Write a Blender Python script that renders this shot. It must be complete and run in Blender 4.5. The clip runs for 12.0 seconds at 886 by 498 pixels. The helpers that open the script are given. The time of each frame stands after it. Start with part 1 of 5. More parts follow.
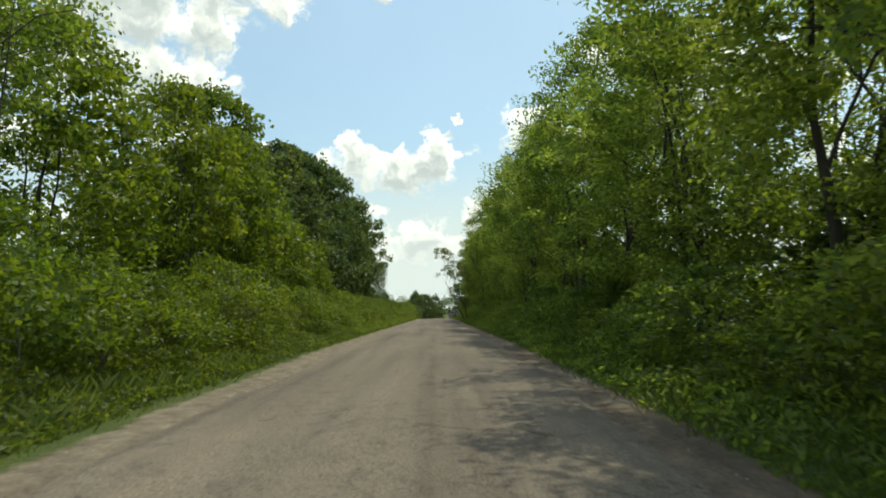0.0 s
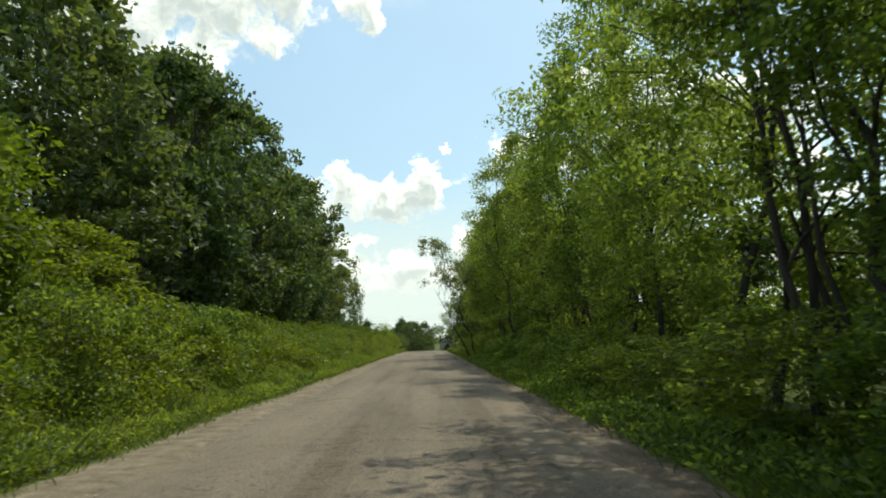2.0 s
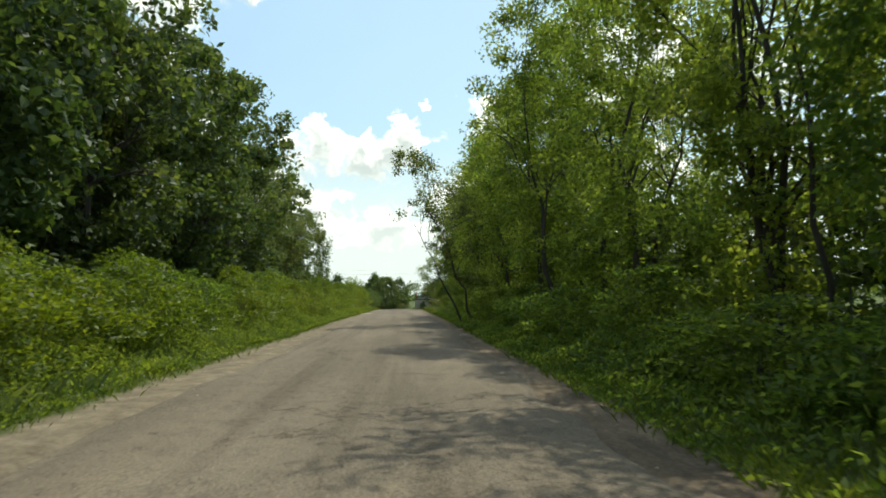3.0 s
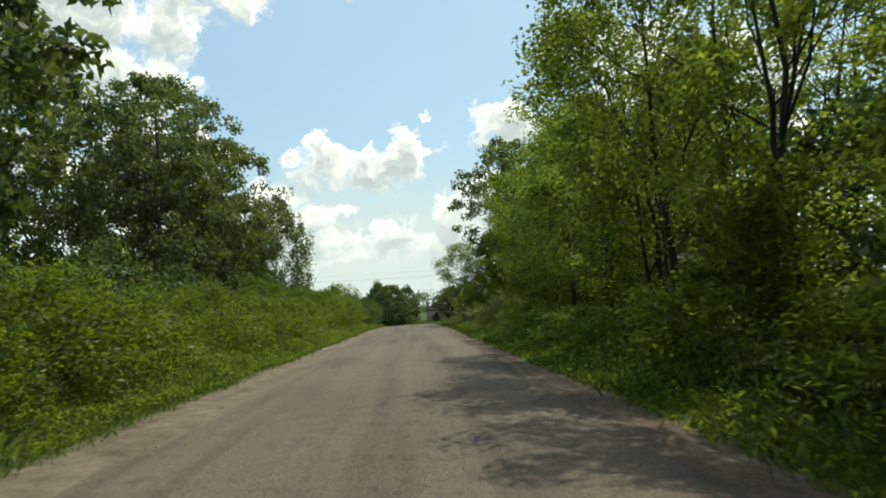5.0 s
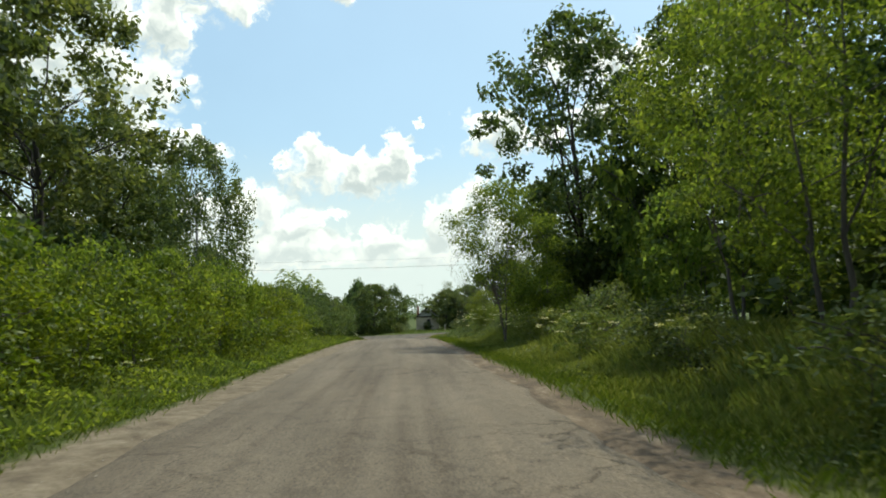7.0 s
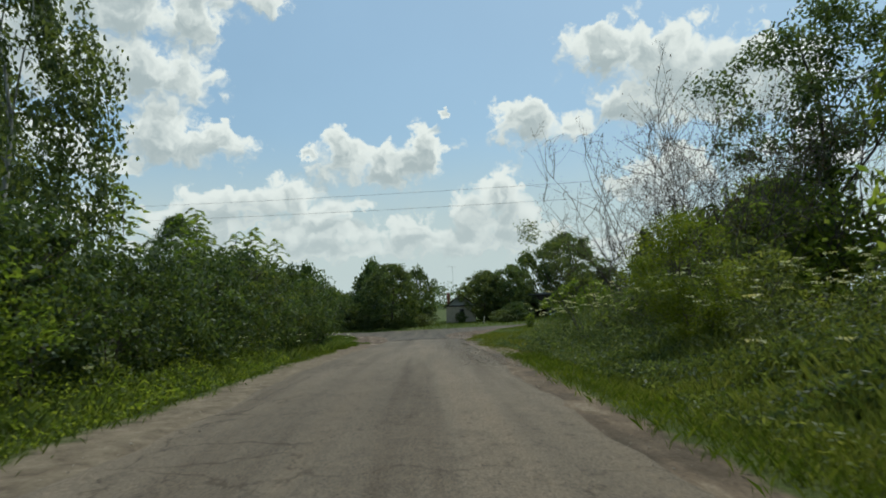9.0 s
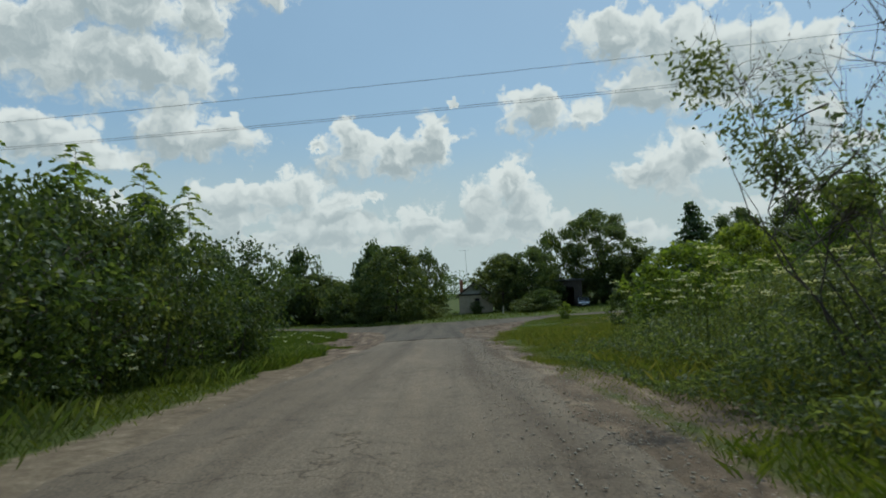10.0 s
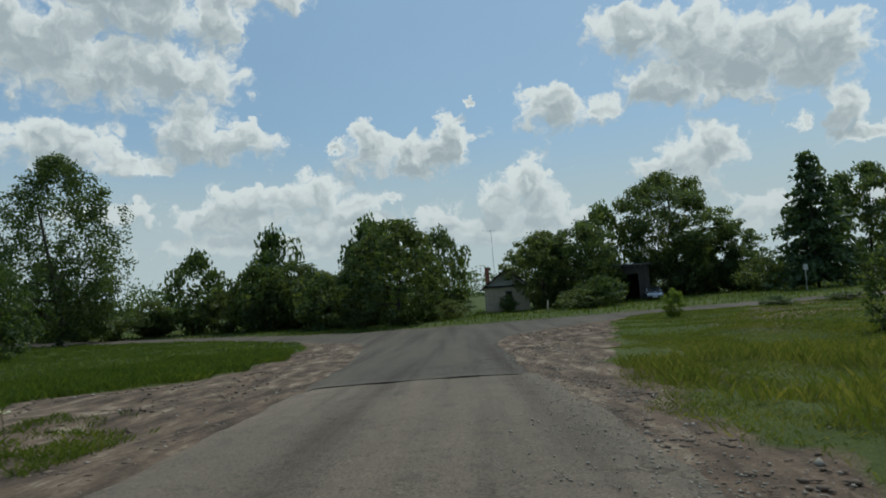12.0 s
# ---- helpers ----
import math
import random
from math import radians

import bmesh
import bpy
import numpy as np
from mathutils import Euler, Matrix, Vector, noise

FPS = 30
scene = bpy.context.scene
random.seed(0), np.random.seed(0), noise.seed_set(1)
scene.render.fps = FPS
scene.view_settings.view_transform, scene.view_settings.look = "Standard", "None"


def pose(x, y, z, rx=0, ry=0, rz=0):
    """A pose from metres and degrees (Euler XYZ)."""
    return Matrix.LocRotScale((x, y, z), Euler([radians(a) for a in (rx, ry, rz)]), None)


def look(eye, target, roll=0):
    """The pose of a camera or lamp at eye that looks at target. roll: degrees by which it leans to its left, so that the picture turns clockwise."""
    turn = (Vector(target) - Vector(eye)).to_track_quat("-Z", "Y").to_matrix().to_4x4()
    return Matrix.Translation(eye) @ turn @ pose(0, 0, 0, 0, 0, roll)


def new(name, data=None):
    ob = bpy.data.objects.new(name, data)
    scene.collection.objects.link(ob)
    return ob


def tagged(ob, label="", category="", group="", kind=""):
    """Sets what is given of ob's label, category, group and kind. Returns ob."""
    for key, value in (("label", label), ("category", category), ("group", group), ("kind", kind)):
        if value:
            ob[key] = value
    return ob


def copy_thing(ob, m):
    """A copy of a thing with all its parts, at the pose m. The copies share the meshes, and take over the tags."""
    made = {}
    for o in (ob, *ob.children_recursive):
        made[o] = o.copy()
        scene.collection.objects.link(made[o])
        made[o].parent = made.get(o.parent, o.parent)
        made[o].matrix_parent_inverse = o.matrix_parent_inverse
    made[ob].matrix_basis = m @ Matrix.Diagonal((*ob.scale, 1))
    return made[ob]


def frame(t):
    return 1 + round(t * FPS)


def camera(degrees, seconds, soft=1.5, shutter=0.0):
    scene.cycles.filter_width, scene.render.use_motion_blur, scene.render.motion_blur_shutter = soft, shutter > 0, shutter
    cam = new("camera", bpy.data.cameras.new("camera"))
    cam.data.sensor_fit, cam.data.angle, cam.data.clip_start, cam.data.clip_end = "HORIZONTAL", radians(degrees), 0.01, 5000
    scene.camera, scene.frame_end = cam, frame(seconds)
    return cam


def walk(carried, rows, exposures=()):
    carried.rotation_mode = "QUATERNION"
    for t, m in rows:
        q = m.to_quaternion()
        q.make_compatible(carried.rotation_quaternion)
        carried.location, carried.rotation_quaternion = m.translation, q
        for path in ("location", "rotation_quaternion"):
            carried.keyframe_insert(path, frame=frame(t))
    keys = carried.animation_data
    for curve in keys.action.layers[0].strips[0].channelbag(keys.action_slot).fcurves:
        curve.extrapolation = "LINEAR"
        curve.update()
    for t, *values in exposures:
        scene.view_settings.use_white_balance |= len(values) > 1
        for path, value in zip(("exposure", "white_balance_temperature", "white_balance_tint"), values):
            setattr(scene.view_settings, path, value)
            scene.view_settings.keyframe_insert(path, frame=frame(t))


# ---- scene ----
import itertools
cam = camera(70.0, 12.0, soft=1.8, shutter=0.08)
PATH = [
    (0, pose(0.06, 0.00, 1.52, 95.48, 1.26, -0.31)),
    (0.2, pose(0.07, 2.93, 1.54, 98.64, 1.58, 1.06)),
    (0.5, pose(0.09, 7.38, 1.57, 100.40, 0.43, -0.18)),
    (1, pose(0.12, 14.83, 1.62, 97.57, 2.02, -1.53)),
    (1.5, pose(0.14, 22.17, 1.65, 95.93, 1.81, -2.53)),
    (2, pose(0.16, 29.36, 1.62, 98.04, 2.00, -1.18)),
    (2.5, pose(0.18, 36.50, 1.59, 94.87, 0.43, -1.29)),
    (3, pose(0.12, 43.61, 1.57, 94.22, 0.58, -3.48)),
    (3.2, pose(0.03, 46.20, 1.56, 95.80, 4.23, -1.88)),
    (3.5, pose(0.00, 50.24, 1.54, 95.45, 2.66, -1.06)),
    (5.5, pose(-0.10, 80.89, 1.45, 95.11, 2.86, -3.46)),
    (5.9, pose(-0.11, 86.29, 1.41, 95.36, 0.51, -3.50)),
    (6, pose(-0.12, 87.59, 1.40, 95.66, 0.62, -3.76)),
    (6.1, pose(-0.13, 88.89, 1.39, 95.10, 1.93, -3.13)),
    (6.5, pose(-0.12, 94.32, 1.35, 94.05, 1.85, -4.36)),
    (7, pose(-0.14, 101.48, 1.29, 95.74, 1.34, -3.86)),
    (7.3, pose(-0.19, 105.78, 1.25, 95.89, 0.93, -2.89)),
    (7.5, pose(-0.22, 108.65, 1.23, 95.40, 1.28, -2.83)),
    (9.5, pose(0.30, 137.70, 0.90, 94.83, 1.69, -0.90)),
    (9.8, pose(0.34, 141.80, 0.82, 94.77, 1.90, -0.50)),
    (10, pose(0.36, 144.43, 0.77, 94.07, 2.43, -0.35)),
    (10.2, pose(0.37, 146.97, 0.72, 91.58, 1.21, -1.72)),
    (10.5, pose(0.39, 150.61, 0.64, 94.67, 1.78, 0.19)),
    (10.8, pose(0.35, 154.14, 0.51, 94.83, 1.16, 1.32)),
    (11, pose(0.29, 156.55, 0.42, 94.47, 4.67, 2.14)),
    (11.2, pose(0.23, 158.95, 0.33, 94.53, 1.80, 0.23)),
    (11.5, pose(0.26, 162.29, 0.20, 95.43, 2.34, 0.87)),
    (11.8, pose(0.37, 165.55, 0.08, 95.26, 1.98, 2.17)),
    (12, pose(0.39, 167.72, -0.01, 94.11, 3.36, 1.43)),
]
EXPOSURES = [(0.0, -0.1, 6900, -7), (0.5, -0.28, 6800, -6), (1.0, -0.2, 6900, -7), (1.5, -0.2, 6900, -7), (2.0, 0.02, 6900, -7), (2.5, -0.28, 6900, -7), (3.0, 0.12, 6900, -7),
             (3.5, 0.0, 6900, -7), (5.5, -0.15, 6800, -7), (6.5, 0.05, 6800, -7), (7.5, -0.22, 6600, -7), (9.5, -0.72, 6180, -6), (10.5, -0.86, 6050, -6), (12.0, -0.9, 6000, -5)]
walk(cam, PATH, EXPOSURES)

# ---------------------------------------------------------------- sky, sun, exposure
SUN_AZ, SUN_EL = 40.0, 62.0          # degrees to the right of straight ahead, above the horizon

# cumulus: azimuth, elevation, half width, half height in degrees
CLOUDS = [
    (-34, 21.2, 5.4, 4.1), (-28.5, 19.5, 5.9, 3.1), (-22.9, 19.5, 5, 2.8), (-20.4, 24, 3, 2.1), (-27.2, 23.8, 7.4, 2.3), (-22.1, 14.5, 3.5, 2.2), 
    (-18.4, 14.6, 3.5, 1.8), (-32.2, 13.4, 5.4, 1.6), (-27.9, 12.1, 4, 1.1), (-7.1, 13.5, 2.7, 2.5), (-3, 12.6, 3.7, 2.1), (0.2, 13.7, 1.9, 2.8), 
    (-10.6, 13.6, 0.7, 0.8), (2.1, 16.7, 0.8, 0.4), (-16.7, 9.3, 4.2, 1.5), (-12.3, 9.7, 2.9, 1.6), (-8.3, 8.6, 3, 1.1), (-1.2, 7, 3, 1.1), 
    (-5.7, 9, 1.4, 0.7), (6.7, 9.7, 3.1, 2.1), (8, 7.1, 3.5, 1.4), (4, 8.4, 2.5, 1.8), (9.6, 15.9, 4.2, 2.2), (13.6, 15.2, 2.7, 1.1), 
    (17, 21.4, 4.2, 2.7), (22, 20.1, 5.7, 3.4), (27, 17.7, 5.2, 3.6), (30.9, 17.2, 5, 3.4), (19.4, 16.9, 4.2, 2.2), (24.7, 15.6, 4.7, 1.4), 
    (20.7, 10.4, 3.8, 2.3), (22.6, 11.4, 2.1, 1.8), (17.9, 9.8, 1.9, 1.1), (32.4, 12.7, 1.6, 1.4), (29.2, 11.8, 0.7, 0.8), (33.6, 10.3, 3, 0.8), 
    (28.7, 6.2, 5.4, 1.1), (-12.5, 5.2, 12.9, 1.1),
    (-29, 26.5, 8, 2.8), (-19, 28.6, 6.5, 2.8), (-13.5, 29.8, 4, 2.6), (-14, 26.3, 2.2, 1.2), (-5.6, 29.6, 2.2, 1.7), (-3.8, 28.2, 1.4, 1.0), (-19, 7.5, 6, 1.5), (-9, 7, 6, 1.6), (1, 6, 6, 1.5), (9, 5.5, 5, 1.3), (30, 5.2, 7, 1.2), (-30, 8.2, 5, 1.0), (16, 4.6, 6, 1.1),
]


def make_sky():
    world = bpy.data.worlds.new("sky")
    scene.world = world
    world.use_nodes = True
    nt = world.node_tree
    nt.nodes.clear()
    grp = bpy.data.node_groups.new("cloud_distance", "ShaderNodeTree")
    grp.interface.new_socket("Place", in_out="INPUT", socket_type="NodeSocketVector")
    grp.interface.new_socket("Far", in_out="OUTPUT", socket_type="NodeSocketFloat")
    gi, go = grp.nodes.new("NodeGroupInput"), grp.nodes.new("NodeGroupOutput")
    last = None
    for a, e, ra, re in CLOUDS:
        m = grp.nodes.new("ShaderNodeVectorMath")
        m.operation = "MULTIPLY_ADD"
        m.inputs[1].default_value = (1 / ra, 1 / re, 0)
        m.inputs[2].default_value = (-a / ra, -e / re, 0)
        grp.links.new(gi.outputs[0], m.inputs[0])
        n = grp.nodes.new("ShaderNodeVectorMath")
        n.operation = "LENGTH"
        grp.links.new(m.outputs[0], n.inputs[0])
        out = n.outputs["Value"]
        if last:
            k = grp.nodes.new("ShaderNodeMath")
            k.operation = "SMOOTH_MIN"
            k.inputs[2].default_value = 0.4
            grp.links.new(last, k.inputs[0])
            grp.links.new(out, k.inputs[1])
            out = k.outputs[0]
        last = out
    grp.links.new(last, go.inputs[0])

    def math_node(op, a, b=None, c=None, clamp=False):
        n = nt.nodes.new("ShaderNodeMath")
        n.operation, n.use_clamp = op, clamp
        for i, v in enumerate((a, b, c)):
            if v is None:
                continue
            if isinstance(v, (int, float)):
                n.inputs[i].default_value = v
            else:
                nt.links.new(v, n.inputs[i])
        return n.outputs[0]

    def vec(op, a, b):
        n = nt.nodes.new("ShaderNodeVectorMath")
        n.operation = op
        for i, v in enumerate((a, b)):
            if isinstance(v, tuple):
                n.inputs[i].default_value = v
            else:
                nt.links.new(v, n.inputs[i])
        return n.outputs[0]

    def smooth(v, lo, hi):
        n = nt.nodes.new("ShaderNodeMapRange")
        n.interpolation_type = "SMOOTHSTEP"
        nt.links.new(v, n.inputs[0])
        n.inputs[1].default_value, n.inputs[2].default_value = lo, hi
        return n.outputs[0]

    tc = nt.nodes.new("ShaderNodeTexCoord")
    sep = nt.nodes.new("ShaderNodeSeparateXYZ")
    nt.links.new(tc.outputs["Generated"], sep.inputs[0])
    az = math_node("MULTIPLY", math_node("ARCTAN2", sep.outputs[0], sep.outputs[1]), 57.2958)
    el = math_node("MULTIPLY", math_node("ARCSINE", sep.outputs[2]), 57.2958)
    comb = nt.nodes.new("ShaderNodeCombineXYZ")
    nt.links.new(az, comb.inputs[0])
    nt.links.new(el, comb.inputs[1])

    def fbm(scale, detail, rough, offset=(0, 0, 0), colour=False):
        n = nt.nodes.new("ShaderNodeTexNoise")
        n.inputs["Scale"].default_value, n.inputs["Detail"].default_value, n.inputs["Roughness"].default_value = scale, detail, rough
        nt.links.new(vec("ADD", comb.outputs[0], offset), n.inputs["Vector"])
        return n.outputs["Color" if colour else "Fac"]

    warp = vec("MULTIPLY", vec("SUBTRACT", fbm(0.42, 8, 0.66, colour=True), (0.5, 0.5, 0.5)), (4.2, 3.4, 0))
    place = vec("ADD", comb.outputs[0], warp)
    far = []
    calm = vec("MULTIPLY", vec("SUBTRACT", fbm(0.42, 3, 0.55, colour=True), (0.5, 0.5, 0.5)), (4.2, 3.4, 0))
    calm = vec("ADD", comb.outputs[0], calm)
    for base, lift in ((place, (0, 0, 0)), (calm, (0.7, 1.5, 0)), (calm, (0, 0, 0))):
        g = nt.nodes.new("ShaderNodeGroup")
        g.node_tree = grp
        nt.links.new(vec("ADD", base, lift), g.inputs[0])
        far.append(g.outputs[0])
    def cells(scale, offset):
        n = nt.nodes.new("ShaderNodeTexVoronoi")
        n.feature = "SMOOTH_F1"
        n.inputs["Scale"].default_value, n.inputs["Detail"].default_value, n.inputs["Roughness"].default_value = scale, 3.0, 0.55
        n.inputs["Smoothness"].default_value = 0.35
        nt.links.new(vec("ADD", calm, offset), n.inputs["Vector"])
        return n.outputs["Distance"]

    # round billows on the outline, frayed at a finer scale; tops are crisp and bases melt into the haze
    puff = math_node("ADD", math_node("MULTIPLY", cells(0.42, (3, 1, 0)), 0.85), math_node("MULTIPLY", fbm(0.75, 7, 0.58, (7, 3, 1)), 0.5))
    top = smooth(math_node("SUBTRACT", far[1], far[2]), -0.55, 0.95)
    edge = math_node("ADD", far[0], math_node("SUBTRACT", puff, 0.97))
    n = nt.nodes.new("ShaderNodeMapRange")
    n.interpolation_type = "SMOOTHSTEP"
    nt.links.new(edge, n.inputs[0])
    n.inputs[1].default_value = 0.84
    nt.links.new(math_node("SUBTRACT", 1.5, math_node("MULTIPLY", top, 0.4)), n.inputs[2])
    cover = math_node("SUBTRACT", 1.0, n.outputs[0])
    # the rest of the sky carries the same scattered cumulus
    rest = smooth(fbm(0.07, 8, 0.58, (31, 12, 5)), 0.56, 0.64)
    away = math_node("MAXIMUM", smooth(math_node("ABSOLUTE", az), 40, 52), smooth(el, 28, 36))
    cover = math_node("MAXIMUM", cover, math_node("MULTIPLY", rest, away))
    # thin pale layer towards the horizon
    low = math_node("MULTIPLY", math_node("SUBTRACT", 1.0, smooth(el, 3.5, 16.0)),
                    math_node("ADD", 0.55, math_node("MULTIPLY", fbm(0.3, 7, 0.62, (3, 40, 0)), 0.75)), clamp=True)
    # sunlit rims and tops, soft grey hearts and bases
    relief = math_node("SUBTRACT", cells(0.42, (3.25, 1.55, 0)), cells(0.42, (3, 1, 0)))
    depth = math_node("ADD", far[2], math_node("MULTIPLY", math_node("SUBTRACT", puff, 0.97), 0.8))
    rim = math_node("MULTIPLY", smooth(depth, 0.38, 1.0), math_node("ADD", 0.45, math_node("MULTIPLY", top, 0.65)))
    lit = math_node("ADD", math_node("MULTIPLY", top, 0.5), math_node("MULTIPLY", rim, 0.7))
    lit = math_node("ADD", lit, math_node("MULTIPLY", relief, 0.5))
    lit = smooth(lit, 0.05, 0.85)

    sky = nt.nodes.new("ShaderNodeTexSky")
    sky.sky_type, sky.sun_disc = "NISHITA", False
    sky.sun_elevation, sky.sun_rotation = radians(SUN_EL), radians(SUN_AZ)
    sky.air_density, sky.dust_density, sky.ozone_density = 1.25, 1.9, 2.4

    def mix(fac, a, b):
        n = nt.nodes.new("ShaderNodeMix")
        n.data_type = "RGBA"
        nt.links.new(fac, n.inputs[0]) if not isinstance(fac, float) else None
        for i, v in ((6, a), (7, b)):
            if isinstance(v, tuple):
                n.inputs[i].default_value = (*v, 1)
            else:
                nt.links.new(v, n.inputs[i])
        return n.outputs[2]

    white = mix(lit, (4.5, 4.8, 5.2), (8.8, 8.5, 8.6))
    veil = math_node("ADD", math_node("MULTIPLY", fbm(0.05, 6, 0.55, (11, 2, 0)), 0.34), 0.24)
    col = mix(veil, sky.outputs[0], (4.6, 6.2, 8.8))
    col = mix(low, col, (5.6, 6.1, 6.4))
    col = mix(cover, col, white)
    col = mix(math_node("MULTIPLY", math_node("SUBTRACT", 1.0, smooth(el, 2.0, 13.0)), 0.5), col, (6.3, 6.5, 6.8))
    bg = nt.nodes.new("ShaderNodeBackground")
    bg.inputs[1].default_value = 0.15
    nt.links.new(col, bg.inputs[0])
    out = nt.nodes.new("ShaderNodeOutputWorld")
    nt.links.new(bg.outputs[0], out.inputs[0])


make_sky()
sun = new("sun", bpy.data.lights.new("sun", "SUN"))
sun.data.energy, sun.data.angle, sun.data.color = 3.3, radians(0.55), (1.0, 0.95, 0.86)
a_, e_ = radians(SUN_AZ), radians(SUN_EL)
sun.matrix_world = look((math.sin(a_) * math.cos(e_) * 90, math.cos(a_) * math.cos(e_) * 90, math.sin(e_) * 90), (0, 0, 0))

# ---------------------------------------------------------------- materials


def material(name):
    m = bpy.data.materials.new(name)
    m.use_nodes = True
    nt = m.node_tree
    return m, nt, nt.nodes["Principled BSDF"], nt.nodes["Material Output"]


def noise_fac(nt, scale, detail=6, rough=0.6, vector=None, stretch=None):
    n = nt.nodes.new("ShaderNodeTexNoise")
    n.inputs["Scale"].default_value, n.inputs["Detail"].default_value, n.inputs["Roughness"].default_value = scale, detail, rough
    if vector is None:
        vector = nt.nodes.new("ShaderNodeTexCoord").outputs["Object"]
    if stretch:
        mp = nt.nodes.new("ShaderNodeMapping")
        mp.inputs["Scale"].default_value = stretch
        nt.links.new(vector, mp.inputs[0])
        vector = mp.outputs[0]
    nt.links.new(vector, n.inputs["Vector"])
    return n.outputs["Fac"]


def ramp(nt, fac, stops):
    r = nt.nodes.new("ShaderNodeValToRGB")
    el = r.color_ramp.elements
    while len(el) < len(stops):
        el.new(0.5)
    for e, (pos, c) in zip(el, stops):
        e.position, e.color = pos, (*c, 1)
    nt.links.new(fac, r.inputs[0])
    return r.outputs[0]


def mixed(nt, fac, a, b, how="MIX"):
    n = nt.nodes.new("ShaderNodeMix")
    n.data_type, n.blend_type = "RGBA", how
    for i, v in ((0, fac), (6, a), (7, b)):
        if isinstance(v, (int, float)):
            n.inputs[i].default_value = v
        elif isinstance(v, tuple):
            n.inputs[i].default_value = (*v, 1)
        else:
            nt.links.new(v, n.inputs[i])
    return n.outputs[2]


def bumped(nt, bsdf, height, strength=0.4, distance=0.02):
    b = nt.nodes.new("ShaderNodeBump")
    b.inputs["Strength"].default_value, b.inputs["Distance"].default_value = strength, distance
    nt.links.new(height, b.inputs["Height"])
    nt.links.new(b.outputs[0], bsdf.inputs["Normal"])


def leaf_material(name, dark, mid, light, glow=0.38, rough=0.5):
    """Leaves: colour differs leaf by leaf and tree by tree, and light shines through."""
    m, nt, bsdf, out = material(name)
    geo = nt.nodes.new("ShaderNodeNewGeometry")
    info = nt.nodes.new("ShaderNodeObjectInfo")
    col = ramp(nt, geo.outputs["Random Per Island"], [(0.0, dark), (0.45, mid), (1.0, light)])
    tone = ramp(nt, info.outputs["Random"], [(0.0, (0.82, 0.9, 0.85)), (1.0, (1.12, 1.06, 0.95))])
    col = mixed(nt, 1.0, col, tone, "MULTIPLY")
    patch = ramp(nt, noise_fac(nt, 0.45, 3), [(0.3, (0.75, 0.8, 0.8)), (0.7, (1.2, 1.12, 0.95))])
    col = mixed(nt, 1.0, col, patch, "MULTIPLY")
    nt.links.new(col, bsdf.inputs["Base Color"])
    bsdf.inputs["Roughness"].default_value = rough
    bsdf.inputs["Specular IOR Level"].default_value = 0.35
    tr = nt.nodes.new("ShaderNodeBsdfTranslucent")
    nt.links.new(mixed(nt, 1.0, col, (1.9, 1.75, 0.75), "MULTIPLY"), tr.inputs[0])
    ms = nt.nodes.new("ShaderNodeMixShader")
    ms.inputs[0].default_value = glow
    nt.links.new(bsdf.outputs[0], ms.inputs[1])
    nt.links.new(tr.outputs[0], ms.inputs[2])
    nt.links.new(ms.outputs[0], out.inputs[0])
    return m


LEAF_DARK = leaf_material("leaf_dark_green", (0.037, 0.062, 0.025), (0.07, 0.106, 0.042), (0.135, 0.172, 0.08), 0.45)
LEAF_GREEN = leaf_material("leaf_green", (0.065, 0.105, 0.024), (0.118, 0.172, 0.042), (0.2, 0.255, 0.075), 0.62)
LEAF_LIGHT = leaf_material("leaf_light_green", (0.075, 0.12, 0.034), (0.14, 0.195, 0.06), (0.23, 0.285, 0.105), 0.7)
LEAF_YELLOW = leaf_material("leaf_yellow_green", (0.07, 0.108, 0.013), (0.118, 0.165, 0.022), (0.185, 0.225, 0.042), 0.5)
LEAF_GREY = leaf_material("leaf_grey_green", (0.05, 0.075, 0.036), (0.092, 0.125, 0.062), (0.17, 0.205, 0.11), 0.5)
NEEDLE = leaf_material("needle_blue_green", (0.035, 0.062, 0.034), (0.065, 0.105, 0.055), (0.115, 0.16, 0.085), 0.35)
GRASS = leaf_material("grass_blades", (0.054, 0.086, 0.016), (0.076, 0.113, 0.023), (0.125, 0.155, 0.045), 0.55)
VERGE = leaf_material("dry_olive_grass", (0.07, 0.098, 0.024), (0.1, 0.135, 0.036), (0.18, 0.185, 0.075), 0.5)
WEED = leaf_material("weed_blades", (0.09, 0.125, 0.042), (0.125, 0.165, 0.06), (0.2, 0.225, 0.11), 0.5)
PETAL = leaf_material("white_petals", (0.45, 0.47, 0.4), (0.6, 0.62, 0.54), (0.75, 0.75, 0.68), 0.3)
POD = leaf_material("dry_brown_pods", (0.05, 0.035, 0.025), (0.09, 0.065, 0.045), (0.16, 0.12, 0.08), 0.2)


def plain(name, colour, rough=0.7, metal=0.0, grain=6.0, amount=0.25, bump=0.0):
    m, nt, bsdf, out = material(name)
    f = noise_fac(nt, grain, 8)
    f2 = noise_fac(nt, grain * 0.13, 4)
    lo = tuple(c * (1 - amount) for c in colour)
    hi = tuple(min(1, c * (1 + amount)) for c in colour)
    col = mixed(nt, 0.5, ramp(nt, f, [(0.3, lo), (0.7, hi)]), ramp(nt, f2, [(0.3, lo), (0.7, hi)]))
    nt.links.new(col, bsdf.inputs["Base Color"])
    bsdf.inputs["Roughness"].default_value, bsdf.inputs["Metallic"].default_value = rough, metal
    if bump:
        bumped(nt, bsdf, f, bump)
    return m


